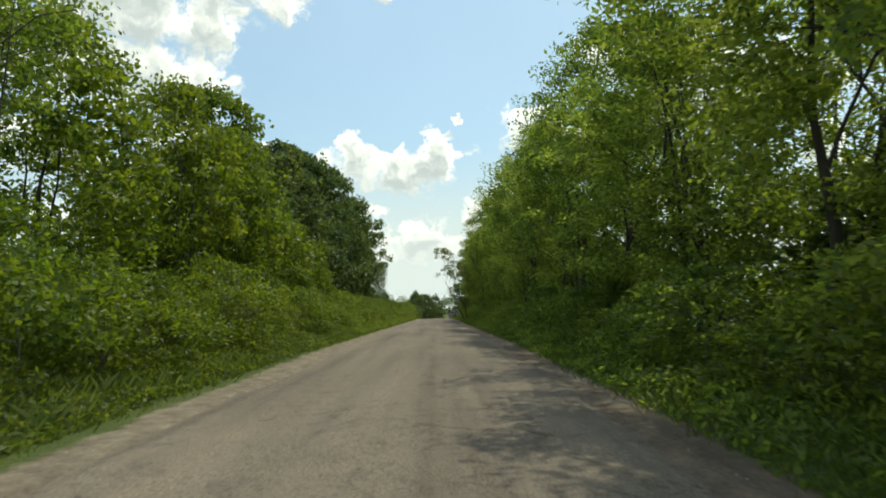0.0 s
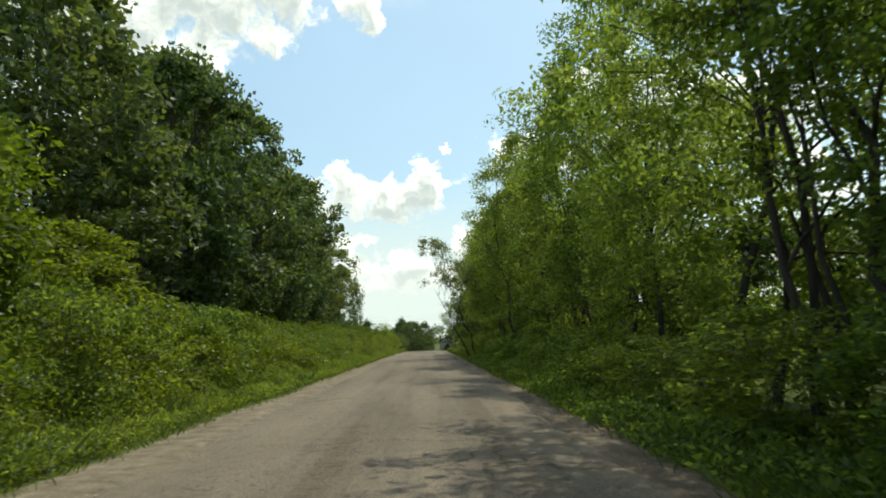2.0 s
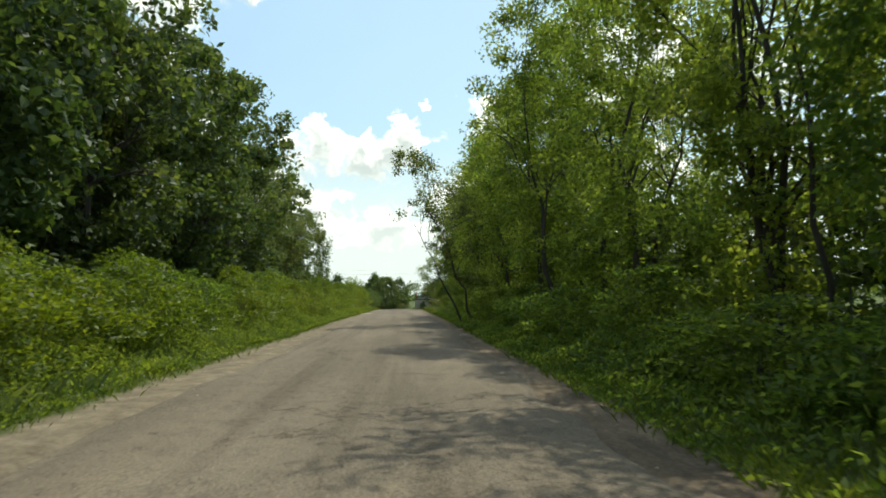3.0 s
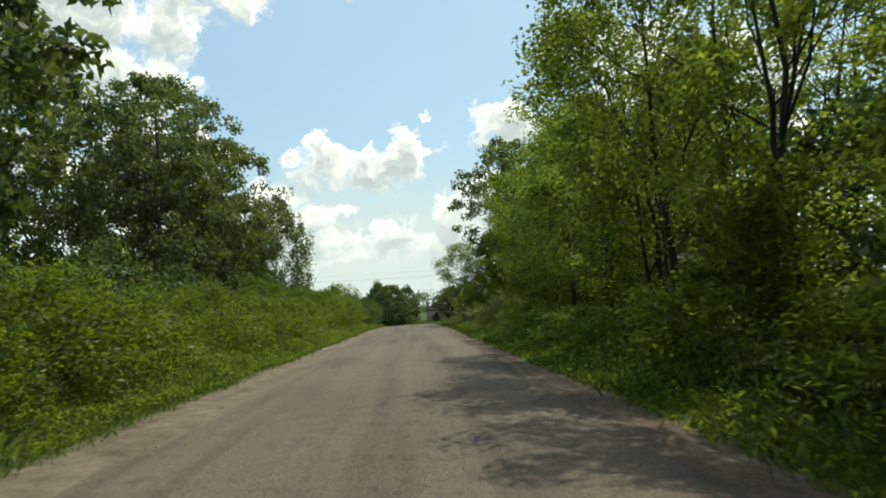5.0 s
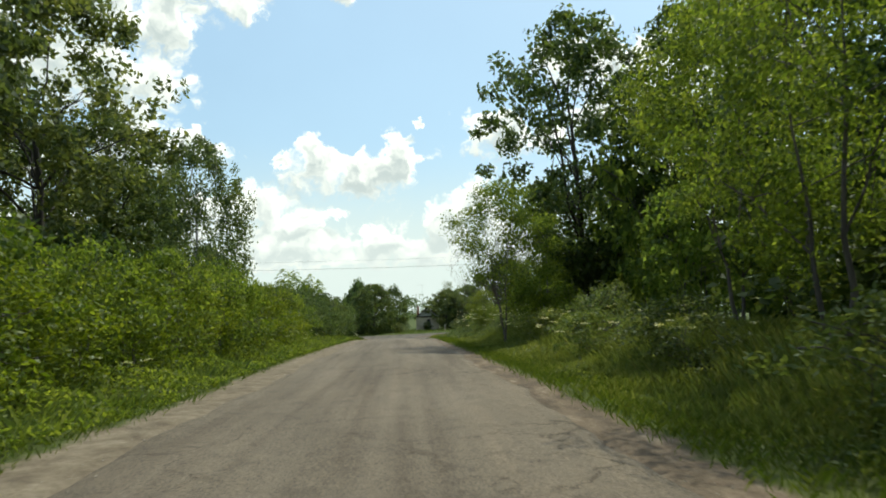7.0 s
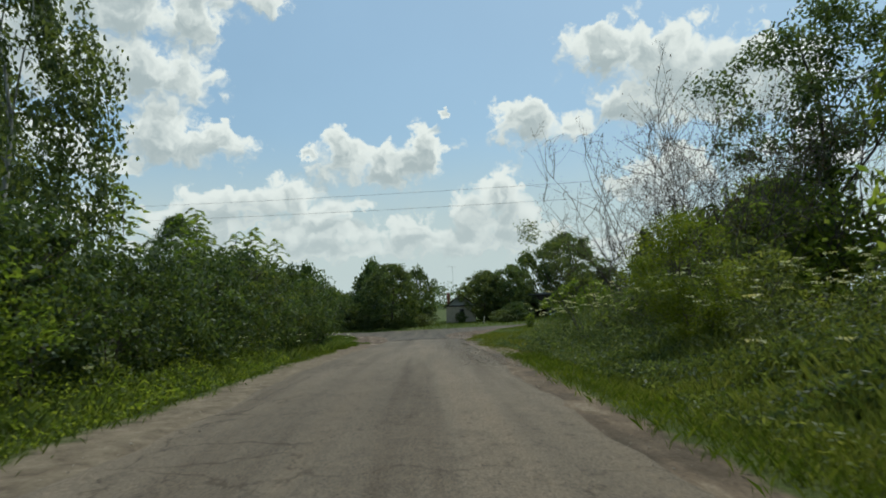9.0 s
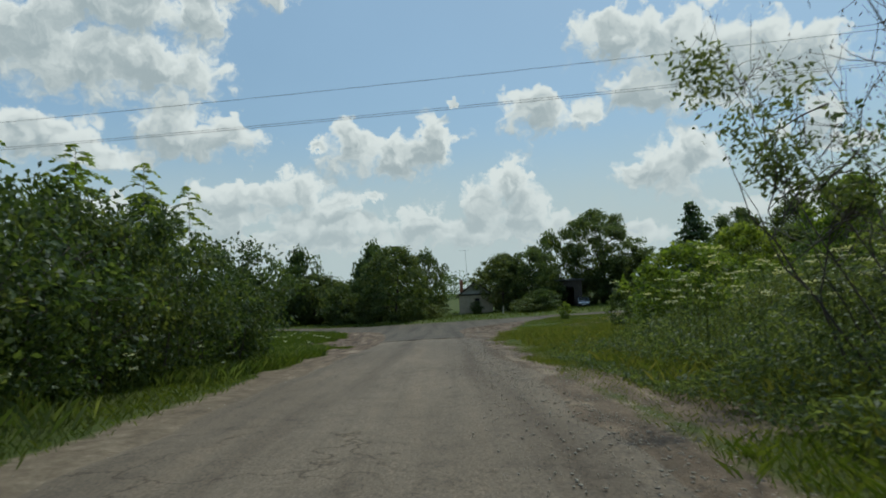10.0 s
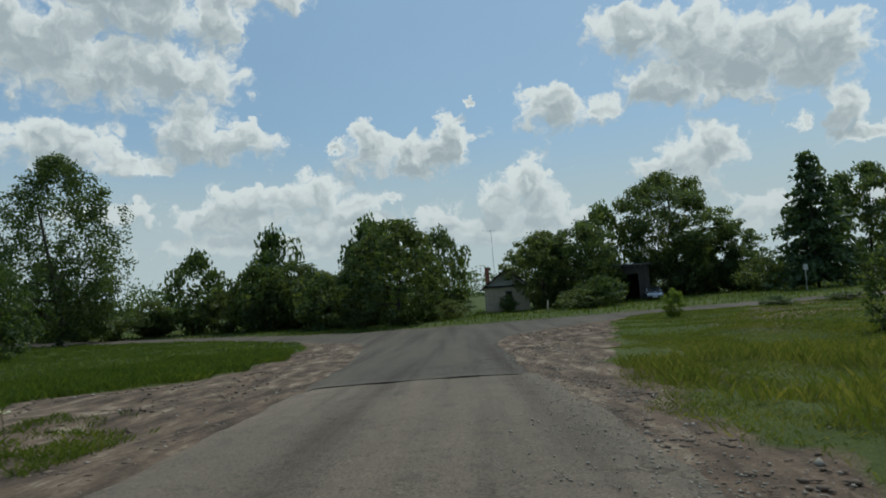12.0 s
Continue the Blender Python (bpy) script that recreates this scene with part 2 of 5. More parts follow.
def bark_material(name, a, b):
    m, nt, bsdf, out = material(name)
    f = noise_fac(nt, 7, 8, 0.65, stretch=(1, 1, 0.18))
    nt.links.new(ramp(nt, f, [(0.3, a), (0.7, b)]), bsdf.inputs["Base Color"])
    bsdf.inputs["Roughness"].default_value = 0.9
    bumped(nt, bsdf, f, 0.8, 0.03)
    return m


BARK = bark_material("bark_dark", (0.022, 0.018, 0.014), (0.08, 0.066, 0.052))
BARK_BIRCH = bark_material("bark_birch", (0.12, 0.11, 0.1), (0.55, 0.53, 0.48))
BARK_TWIG = bark_material("bark_twig", (0.06, 0.05, 0.045), (0.17, 0.14, 0.12))


def road_material(name, base, dust, dark, amount):
    """Worn asphalt: aggregate grain, dust bands along the wheel tracks, patches and hair cracks."""
    m, nt, bsdf, out = material(name)
    pos = nt.nodes.new("ShaderNodeNewGeometry").outputs["Position"]
    grain = noise_fac(nt, 38, 4, 0.75, pos)
    mid = noise_fac(nt, 2.6, 8, 0.65, pos)
    big = noise_fac(nt, 0.5, 5, 0.55, pos, (1.0, 0.28, 1))
    col = mixed(nt, ramp(nt, big, [(0.36, (0, 0, 0)), (0.66, (1, 1, 1))]), base, dust)
    col = mixed(nt, ramp(nt, mid, [(0.52, (0, 0, 0)), (0.72, (amount,) * 3)]), col, dark)
    # tone runs in bands along the wheel tracks
    band = ramp(nt, noise_fac(nt, 1.15, 4, 0.6, pos, (1.0, 0.035, 0)), [(0.32, (0.66, 0.63, 0.61)), (0.5, (1, 1, 1)), (0.68, (1.2, 1.17, 1.13))])
    col = mixed(nt, 1.0, col, band, "MULTIPLY")
    col = mixed(nt, 1.0, col, ramp(nt, grain, [(0.3, (0.38, 0.37, 0.37)), (0.5, (1, 1, 1)), (0.7, (1.6, 1.56, 1.5))]), "MULTIPLY")
    vor = nt.nodes.new("ShaderNodeTexVoronoi")
    vor.feature = "DISTANCE_TO_EDGE"
    vor.inputs["Scale"].default_value = 0.55
    wob = nt.nodes.new("ShaderNodeVectorMath")
    wob.operation = "MULTIPLY_ADD"
    tex = nt.nodes.new("ShaderNodeTexNoise")
    tex.inputs["Scale"].default_value, tex.inputs["Detail"].default_value = 2.2, 6
    nt.links.new(pos, tex.inputs["Vector"])
    nt.links.new(tex.outputs["Color"], wob.inputs[0])
    wob.inputs[1].default_value = (1.1, 1.1, 0)
    nt.links.new(pos, wob.inputs[2])
    nt.links.new(wob.outputs[0], vor.inputs["Vector"])
    crack = ramp(nt, vor.outputs["Distance"], [(0.004, (0.55, 0.53, 0.5)), (0.016, (1, 1, 1))])
    col = mixed(nt, ramp(nt, noise_fac(nt, 0.21, 3, 0.5, pos), [(0.45, (0, 0, 0)), (0.6, (1, 1, 1))]), col, mixed(nt, 1.0, col, crack, "MULTIPLY"))
    pit = ramp(nt, noise_fac(nt, 6.0, 6, 0.72, pos), [(0.3, (0.4, 0.36, 0.33)), (0.42, (1, 1, 1)), (0.62, (1.04, 1.03, 1.02)), (0.74, (1.35, 1.32, 1.26))])
    col = mixed(nt, ramp(nt, noise_fac(nt, 0.33, 4, 0.55, pos, (1.0, 0.4, 1)), [(0.42, (0.18,) * 3), (0.6, (1, 1, 1))]), col, mixed(nt, 1.0, col, pit, "MULTIPLY"))
    nt.links.new(col, bsdf.inputs["Base Color"])
    bsdf.inputs["Roughness"].default_value = 0.88
    bsdf.inputs["Specular IOR Level"].default_value = 0.25
    h = nt.nodes.new("ShaderNodeMath")
    h.operation = "MULTIPLY_ADD"
    h.inputs[1].default_value = 2.5
    nt.links.new(mid, h.inputs[0])
    nt.links.new(grain, h.inputs[2])
    bumped(nt, bsdf, h.outputs[0], 0.7, 0.02)
    return m


ASPHALT_OLD = road_material("old_dusty_asphalt", (0.148, 0.117, 0.088), (0.198, 0.157, 0.118), (0.092, 0.073, 0.057), 0.6)
ASPHALT_NEW = road_material("grey_asphalt", (0.1, 0.083, 0.065), (0.122, 0.1, 0.078), (0.08, 0.066, 0.053), 0.35)


def ground_material():
    """Soil under grass, turning to bare sandy dirt where the mask says so."""
    m, nt, bsdf, out = material("ground_soil")
    pos = nt.nodes.new("ShaderNodeNewGeometry").outputs["Position"]
    at = nt.nodes.new("ShaderNodeAttribute")
    at.attribute_name = "bare"
    fine, mid, big = noise_fac(nt, 22, 6, 0.7, pos), noise_fac(nt, 1.6, 7, 0.62, pos), noise_fac(nt, 0.12, 5, 0.5, pos)
    green = mixed(nt, mid, (0.04, 0.06, 0.015), (0.09, 0.11, 0.03))
    green = mixed(nt, 1.0, green, ramp(nt, fine, [(0.32, (0.45, 0.45, 0.45)), (0.5, (1, 1, 1)), (0.68, (1.6, 1.5, 1.4))]), "MULTIPLY")
    green = mixed(nt, ramp(nt, big, [(0.4, (0, 0, 0)), (0.7, (0.6, 0.6, 0.6))]), green, (0.13, 0.13, 0.045))
    streak = noise_fac(nt, 1.5, 8, 0.66, pos, (1.5, 0.42, 1))
    dirt = ramp(nt, streak, [(0.32, (0.055, 0.042, 0.032)), (0.45, (0.125, 0.09, 0.066)), (0.55, (0.19, 0.136, 0.098)), (0.64, (0.33, 0.262, 0.195))])
    dirt = mixed(nt, 1.0, dirt, ramp(nt, fine, [(0.3, (0.62, 0.6, 0.58)), (0.7, (1.3, 1.28, 1.25))]), "MULTIPLY")
    sand = nt.nodes.new("ShaderNodeAttribute")
    sand.attribute_name = "sand"
    grit = ramp(nt, noise_fac(nt, 3.2, 7, 0.65, pos), [(0.32, (0.13, 0.1, 0.072)), (0.5, (0.215, 0.17, 0.124)), (0.68, (0.3, 0.245, 0.182))])
    dirt = mixed(nt, sand.outputs["Fac"], dirt, mixed(nt, 1.0, grit, ramp(nt, fine, [(0.3, (0.75, 0.74, 0.72)), (0.7, (1.2, 1.2, 1.18))]), "MULTIPLY"))
    s = nt.nodes.new("ShaderNodeMath")
    s.operation = "MULTIPLY_ADD"
    s.inputs[1].default_value = 0.9
    nt.links.new(mid, s.inputs[0])
    nt.links.new(at.outputs["Fac"], s.inputs[2])
    col = mixed(nt, ramp(nt, s.outputs[0], [(0.72, (0, 0, 0)), (0.95, (1, 1, 1))]), green, dirt)
    nt.links.new(col, bsdf.inputs["Base Color"])
    bsdf.inputs["Roughness"].default_value = 0.95
    bsdf.inputs["Specular IOR Level"].default_value = 0.15
    bumped(nt, bsdf, fine, 0.8, 0.03)
    return m


SOIL = ground_material()
STONE = plain("rubble_stone", (0.34, 0.295, 0.24), 0.9, 0, 9, 0.4, 0.4)
CLOD = plain("dried_mud", (0.17, 0.122, 0.088), 0.95, 0, 5, 0.35, 0.4)
PLASTER = plain("whitewashed_plaster", (0.52, 0.44, 0.32), 0.85, 0, 3, 0.3, 0.2)
SLATE = plain("grey_slate_roof", (0.11, 0.108, 0.105), 0.8, 0, 5, 0.25, 0.3)
WOOD_DARK = plain("dark_weathered_boards", (0.055, 0.045, 0.036), 0.85, 0, 6, 0.4, 0.3)
WOOD_GREY = plain("grey_weathered_wood", (0.28, 0.25, 0.21), 0.85, 0, 7, 0.3, 0.3)
BRICK = plain("red_brick", (0.30, 0.12, 0.075), 0.85, 0, 8, 0.3, 0.3)
CONCRETE = plain("pale_concrete", (0.5, 0.49, 0.46), 0.8, 0, 6, 0.18, 0.15)
STEEL = plain("galvanised_steel", (0.45, 0.46, 0.47), 0.4, 0.9, 12, 0.15)
WIRE = plain("dark_cable", (0.03, 0.03, 0.032), 0.5, 0.2, 8, 0.1)
PAINT = plain("silver_blue_car_paint", (0.33, 0.36, 0.41), 0.25, 0.6, 20, 0.05)
RUBBER = plain("black_rubber", (0.02, 0.02, 0.02), 0.8, 0, 9, 0.2)
LAMP_GLASS = plain("headlight_glass", (0.7, 0.72, 0.74), 0.1, 0.0, 9, 0.05)
BARE_STICK = plain("bleached_wood", (0.62, 0.58, 0.5), 0.8, 0, 14, 0.2, 0.2)
GLASS, _nt, _b, _o = material("window_glass")
_b.inputs["Base Color"].default_value, _b.inputs["Roughness"].default_value = (0.02, 0.025, 0.03, 1), 0.06

# ---------------------------------------------------------------- mesh helpers
rng = np.random.default_rng(7)


def fast_mesh(name, verts, faces, smooth=False):
    """A mesh from an (n, 3) array and an (m, k) array of corners."""
    verts, faces = np.asarray(verts, np.float32), np.asarray(faces, np.int32)
    me = bpy.data.meshes.new(name)
    m, k = faces.shape
    me.vertices.add(len(verts))
    me.vertices.foreach_set("co", verts.ravel())
    me.loops.add(m * k)
    me.loops.foreach_set("vertex_index", faces.ravel())
    me.polygons.add(m)
    me.polygons.foreach_set("loop_start", np.arange(0, m * k, k, dtype=np.int32))
    if smooth:
        me.polygons.foreach_set("use_smooth", np.ones(m, bool))
    me.update(calc_edges=True)
    me.validate()
    return me


def piece(name, me, mat, parent=None, label="", m=None):
    """Links a mesh as one object, under a thing or at top level."""
    ob = new(name, me)
    if not me.materials:
        me.materials.append(mat)
    ob.parent = parent
    if m is not None:
        ob.matrix_basis = m
    return tagged(ob, label)


def part(name, bm, mat, parent=None, label="", m=None, smooth=False):
    me = bpy.data.meshes.new(name)
    if smooth:
        for f in bm.faces:
            f.smooth = True
    bm.to_mesh(me)
    bm.free()
    return piece(name, me, mat, parent, label, m)


def thing(name, label, category, m, group="", kind=""):
    return_ob = new(name)
    return_ob.empty_display_size = 0.3
    return_ob.matrix_basis = m
    return tagged(return_ob, label, category, group, kind)


def box(sx, sy, sz, at=(0, 0, 0), bevel=0.0, bm=None):
    bm = bm or bmesh.new()
    made = bmesh.ops.create_cube(bm, size=1, matrix=Matrix.Translation(at) @ Matrix.Diagonal((sx, sy, sz, 1)))
    if bevel:
        edges = list({e for v in made["verts"] for e in v.link_edges})
        bmesh.ops.bevel(bm, geom=edges, offset=bevel, segments=2, profile=0.5, affect="EDGES")
    return bm


def tube(points, radii, sides=6):
    """Vertices and quads of a tapered round rod along points."""
    pts, radii = np.asarray(points, float), np.asarray(radii, float)
    d = np.gradient(pts, axis=0)
    d /= np.linalg.norm(d, axis=1)[:, None] + 1e-9
    ref = np.where(np.abs(d[:, 2:3]) > 0.9, [[1.0, 0, 0]], [[0, 0, 1.0]])
    u = np.cross(d, ref)
    u /= np.linalg.norm(u, axis=1)[:, None] + 1e-9
    w = np.cross(d, u)
    a = np.arange(sides) * 2 * np.pi / sides
    ring = pts[:, None] + radii[:, None, None] * (np.cos(a)[None, :, None] * u[:, None] + np.sin(a)[None, :, None] * w[:, None])
    n = len(pts)
    i, j = np.meshgrid(np.arange(n - 1), np.arange(sides), indexing="ij")
    k = (j + 1) % sides
    faces = np.stack([i * sides + j, i * sides + k, (i + 1) * sides + k, (i + 1) * sides + j], -1).reshape(-1, 4)
    return ring.reshape(-1, 3), faces


def joined(parts):
    vs, fs, base = [], [], 0
    for v, f in parts:
        vs.append(v)
        fs.append(f + base)
        base += len(v)
    return np.concatenate(vs), np.concatenate(fs)


def unit(v):
    return v / (np.linalg.norm(v, axis=-1, keepdims=True) + 1e-9)


def leaf_quads(r, at, length, width, up=0.5, hang=0.25, out=None):
    """Folded lozenge leaves at the given places."""
    n = len(at)
    along = unit(r.normal(size=(n, 3)) * 0.8 + (out if out is not None else 0) + np.array([0, 0, -hang]))
    nor = unit(r.normal(size=(n, 3)) * 0.75 + np.array([0, 0, up]))
    side = unit(np.cross(along, nor))
    nor = np.cross(side, along)
    L = length * r.uniform(0.65, 1.3, (n, 1))
    W = width * r.uniform(0.7, 1.25, (n, 1))
    base = at - along * L * 0.5
    mid = base + along * L * 0.45
    v = np.stack([base, mid + side * W + nor * W * 0.35, base + along * L, mid - side * W + nor * W * 0.35], 1).reshape(-1, 3)
    f = np.arange(4 * n).reshape(n, 4)
    return v, f


def bent(r, a, b, n=6, wander=0.05, sag=0.0):
    """A wandering line from a to b."""
    a, b = np.asarray(a, float), np.asarray(b, float)
    t = np.linspace(0, 1, n)[:, None]
    size = np.linalg.norm(b - a)
    p = a + (b - a) * t
    k = np.cumsum(r.normal(size=(n, 3)) * wander * size / n ** 0.5, axis=0)
    k -= k[0]
    p = p + k * (1 - t * 0.2)
    p[:, 2:3] += sag * size * np.sin(np.pi * t)
    return p


def make_tree(name, label, category, m, seed, h, r, low, leaf, count, per, leaves, bark=BARK, trunk=0.2, stems=1, lean=(0, 0),
              widest=0.45, hang=0.25, clump=0.55, thin=0.0, wide=0.58, limbs=9, droop=0.0, group=""):
    """A tree or shrub: trunks, limbs and a crown of leaf clumps with gaps. low: where the crown begins."""
    q = np.random.default_rng(seed)
    root = thing(name, label, category, m, group)
    lean = np.array([*lean, 0.0])
    # clump centres inside an uneven crown
    centres = []
    while len(centres) < count:
        u = q.uniform(0.0, 1.0)
        prof = (u / widest) ** 0.5 if u < widest else (max(0.0, 1 - ((u - widest) / (1 - widest)) ** 2)) ** 0.55
        a = q.uniform(0, 2 * np.pi)
        lump = 0.97 + 0.5 * noise.noise(Vector((math.cos(a) * 1.3 + seed, math.sin(a) * 1.3, u * 3.2)))
        rad = r * prof * lump * q.uniform(0.15, 1.0) ** 0.42
        p = np.array([math.cos(a) * rad, math.sin(a) * rad, low + u * (h - low)]) + lean * u * h
        if thin and noise.noise(Vector(p * 0.55) + Vector((seed, 0, 0))) < thin - 0.5:
            continue
        centres.append(p)
    centres = np.array(centres)
    feet = [np.array([q.normal() * 0.22 * (stems > 1) * r * 0.5, q.normal() * 0.22 * (stems > 1) * r * 0.5, -0.15]) for _ in range(stems)]
    tips = []
    for s, foot in enumerate(feet):
        top = foot * 1.6 + np.array([q.normal() * r * 0.1, q.normal() * r * 0.1, h * (0.9 if stems == 1 else q.uniform(0.6, 0.9))]) + lean * h * 0.85
        line = bent(q, foot, top, 9, 0.05)
        rad = trunk * (1 - np.linspace(0, 1, 9) ** 0.9 * 0.88) * (1 if stems == 1 else q.uniform(0.5, 1))
        rad[0] *= 1.35
        piece("trunk" if stems == 1 else "stem", fast_mesh("trunk", *tube(line, rad, 8 if trunk > 0.1 else 5), smooth=True), bark, root)
        tips.append((line, rad))
    for k in range(limbs):
        line, rad = tips[k % stems]
        c = centres[q.integers(len(centres))]
        i = int(np.clip(np.searchsorted(line[:, 2], c[2] * q.uniform(0.45, 0.75)), 1, 7))
        own = bent(q, line[i], c, 6, 0.09, 0.06)
        lr = np.linspace(rad[i] * 0.55, 0.012, 6)
        bits = [tube(own, lr, 5)]
        near = centres[np.argsort(np.linalg.norm(centres - own[3], axis=1))[:max(3, count // limbs // 2)]]
        for c2 in near[:9]:
            j = int(q.integers(2, 5))
            bits.append(tube(bent(q, own[j], c2, 4, 0.1, 0.05), np.linspace(lr[j] * 0.55, 0.008, 4), 4))
        piece("limb", fast_mesh("limb", *joined(bits), smooth=True), bark, root)
    n = count * per
    which = np.repeat(np.arange(count), per)
    size = q.uniform(0.65, 1.3, count)[which][:, None] * clump
    off = unit(q.normal(size=(n, 3))) * q.uniform(0, 1, (n, 1)) ** 0.5 * size * np.array([1, 1, 0.72])
    if droop:
        off[:, 2] -= np.abs(q.normal(size=n)) * droop * (0.3 + np.hypot(centres[which, 0], centres[which, 1]) / r)
    at = centres[which] + off
    at[:, 2] = np.maximum(at[:, 2], 0.05)
    piece("crown" if stems == 1 else "foliage", fast_mesh("crown", *leaf_quads(q, at, leaf, leaf * wide * 0.5, 0.45, hang, unit(off) * 0.35)), leaves, root)
    return root


def spot(x, y, turn=0.0, size=1.0, tall=1.0, sink=0.0):
    return Matrix.LocRotScale((x, y, height(x, y) - sink), Euler((0, 0, radians(turn))), (size, size, size * tall))


# ---------------------------------------------------------------- the lie of the land
ALONG = [-4000, -30, 20, 60, 80, 100, 112, 124, 136, 150, 165, 180, 195, 210, 230, 400, 4000]
RISE = [0, 0, 0.36, 0.2, 0.16, 0, -0.1, -0.2, -0.37, -0.64, -1.2, -1.8, -2.25, -2.5, -2.6, -2.6, -2.6]
CROSS_X = [-4000, -60, -22, -13, 0, 20, 60, 120, 4000]
CROSS_Y = [2000, 242, 223.5, 218.2, 214.6, 212.8, 209, 202, -300]
EDGE_L, EDGE_R = -3.15, 2.15
FAN_Y = [180, 184, 190, 196, 200, 203, 206, 209, 212, 216]      # the road opens out into the junction
FAN_L = [-3.15, -3.3, -3.8, -4.3, -4.8, -5.4, -6.4, -8.5, -11.5, -16]
FAN_R = [2.15, 2.0, 2.0, 2.1, 2.9, 5.0, 7.6, 11.0, 16.0, 22]
# where the grass begins beside the bare ground at the junction
TURF_LY = [160, 168, 172, 175, 178, 181.5, 183.5, 185.2, 188, 194.6, 205, 214, 222]
TURF_LX = [-4.0, -4.1, -4.5, -5.4, -7.4, -9.8, -9.1, -7.8, -7.3, -7.2, -8.5, -12.8, -20]
TURF_RY = [146, 160, 172.7, 175.2, 178, 183, 191, 201.7, 208]
TURF_RX = [2.45, 2.6, 2.9, 2.8, 3.0, 3.85, 6.0, 8.3, 11]


def lie(x, y):
    """Height of the plain land, numbers or arrays."""
    z = np.interp(y, ALONG, RISE)
    return z + np.clip((np.asarray(y) - 165) / 30, 0, 1) * np.clip(0.028 * np.asarray(x), -0.25, 1.1)


def wobble(y, k):
    return 0.1 * np.sin(y * 0.55 + k) + 0.06 * np.sin(y * 1.7 + 2 * k) + 0.03 * np.sin(y * 4.3 + 3 * k)


def road_gap(x, y):
    """How far a place lies outside the paved surfaces (negative on them)."""
    x, y = np.asarray(x, float), np.asarray(y, float)
    main = np.maximum(np.interp(y, FAN_Y, FAN_L) - x, x - np.interp(y, FAN_Y, FAN_R))
    main = np.where(y < 216, main, 99.0)
    cross = np.abs(y - np.interp(x, CROSS_X, CROSS_Y)) - 3.2
    return np.minimum(main, cross)


def bare_dirt(x, y):
    """1 on the trampled ground between the junction's asphalt and the grass, 0 in the grass."""
    x, y = np.asarray(x, float), np.asarray(y, float)
    inside = np.minimum(x - np.interp(y, TURF_LY, TURF_LX), np.interp(y, TURF_RY, TURF_RX) - x)
    inside = inside + 0.18 * np.sin(x * 3.1 + y * 1.3) + 0.14 * np.sin(y * 2.7 - x * 1.9)
    return np.where((y > 158) & (y < 214), np.clip(inside / 0.5 + 0.5, 0, 1), 0.0)


def height(x, y):
    d = road_gap(x, y)
    z = float(lie(x, y))
    k = float(np.clip(d / 2.5, 0, 1))
    return z + k * 0.16 * noise.noise((x * 0.35, y * 0.35, 0)) + k * 0.1 * min(1.0, max(0.0, d - 1) / 3)


def heights(p):
    """The same for an array of places."""
    x, y = p[:, 0], p[:, 1]
    d = road_gap(x, y)
    k = np.clip(d / 2.5, 0, 1)
    bump = np.fromiter((noise.noise(v) for v in zip((x * 0.35).tolist(), (y * 0.35).tolist(), itertools.repeat(0.0))), float, len(x))
    return lie(x, y) + k * 0.16 * bump + k * 0.1 * np.clip((d - 1) / 3, 0, 1)


def spaced(a, b, fine, wide, grow=1.25):
    """Steps that are fine between a and b and grow towards +-wide."""
    mid = list(np.arange(a, b + fine, fine))
    s, lo, hi = fine, [a], [mid[-1]]
    while lo[-1] > -wide:
        s *= grow
        lo.append(lo[-1] - s)
    s = fine
    while hi[-1] < wide:
        s *= grow
        hi.append(hi[-1] + s)
    return np.array(lo[:0:-1] + mid + hi[1:])


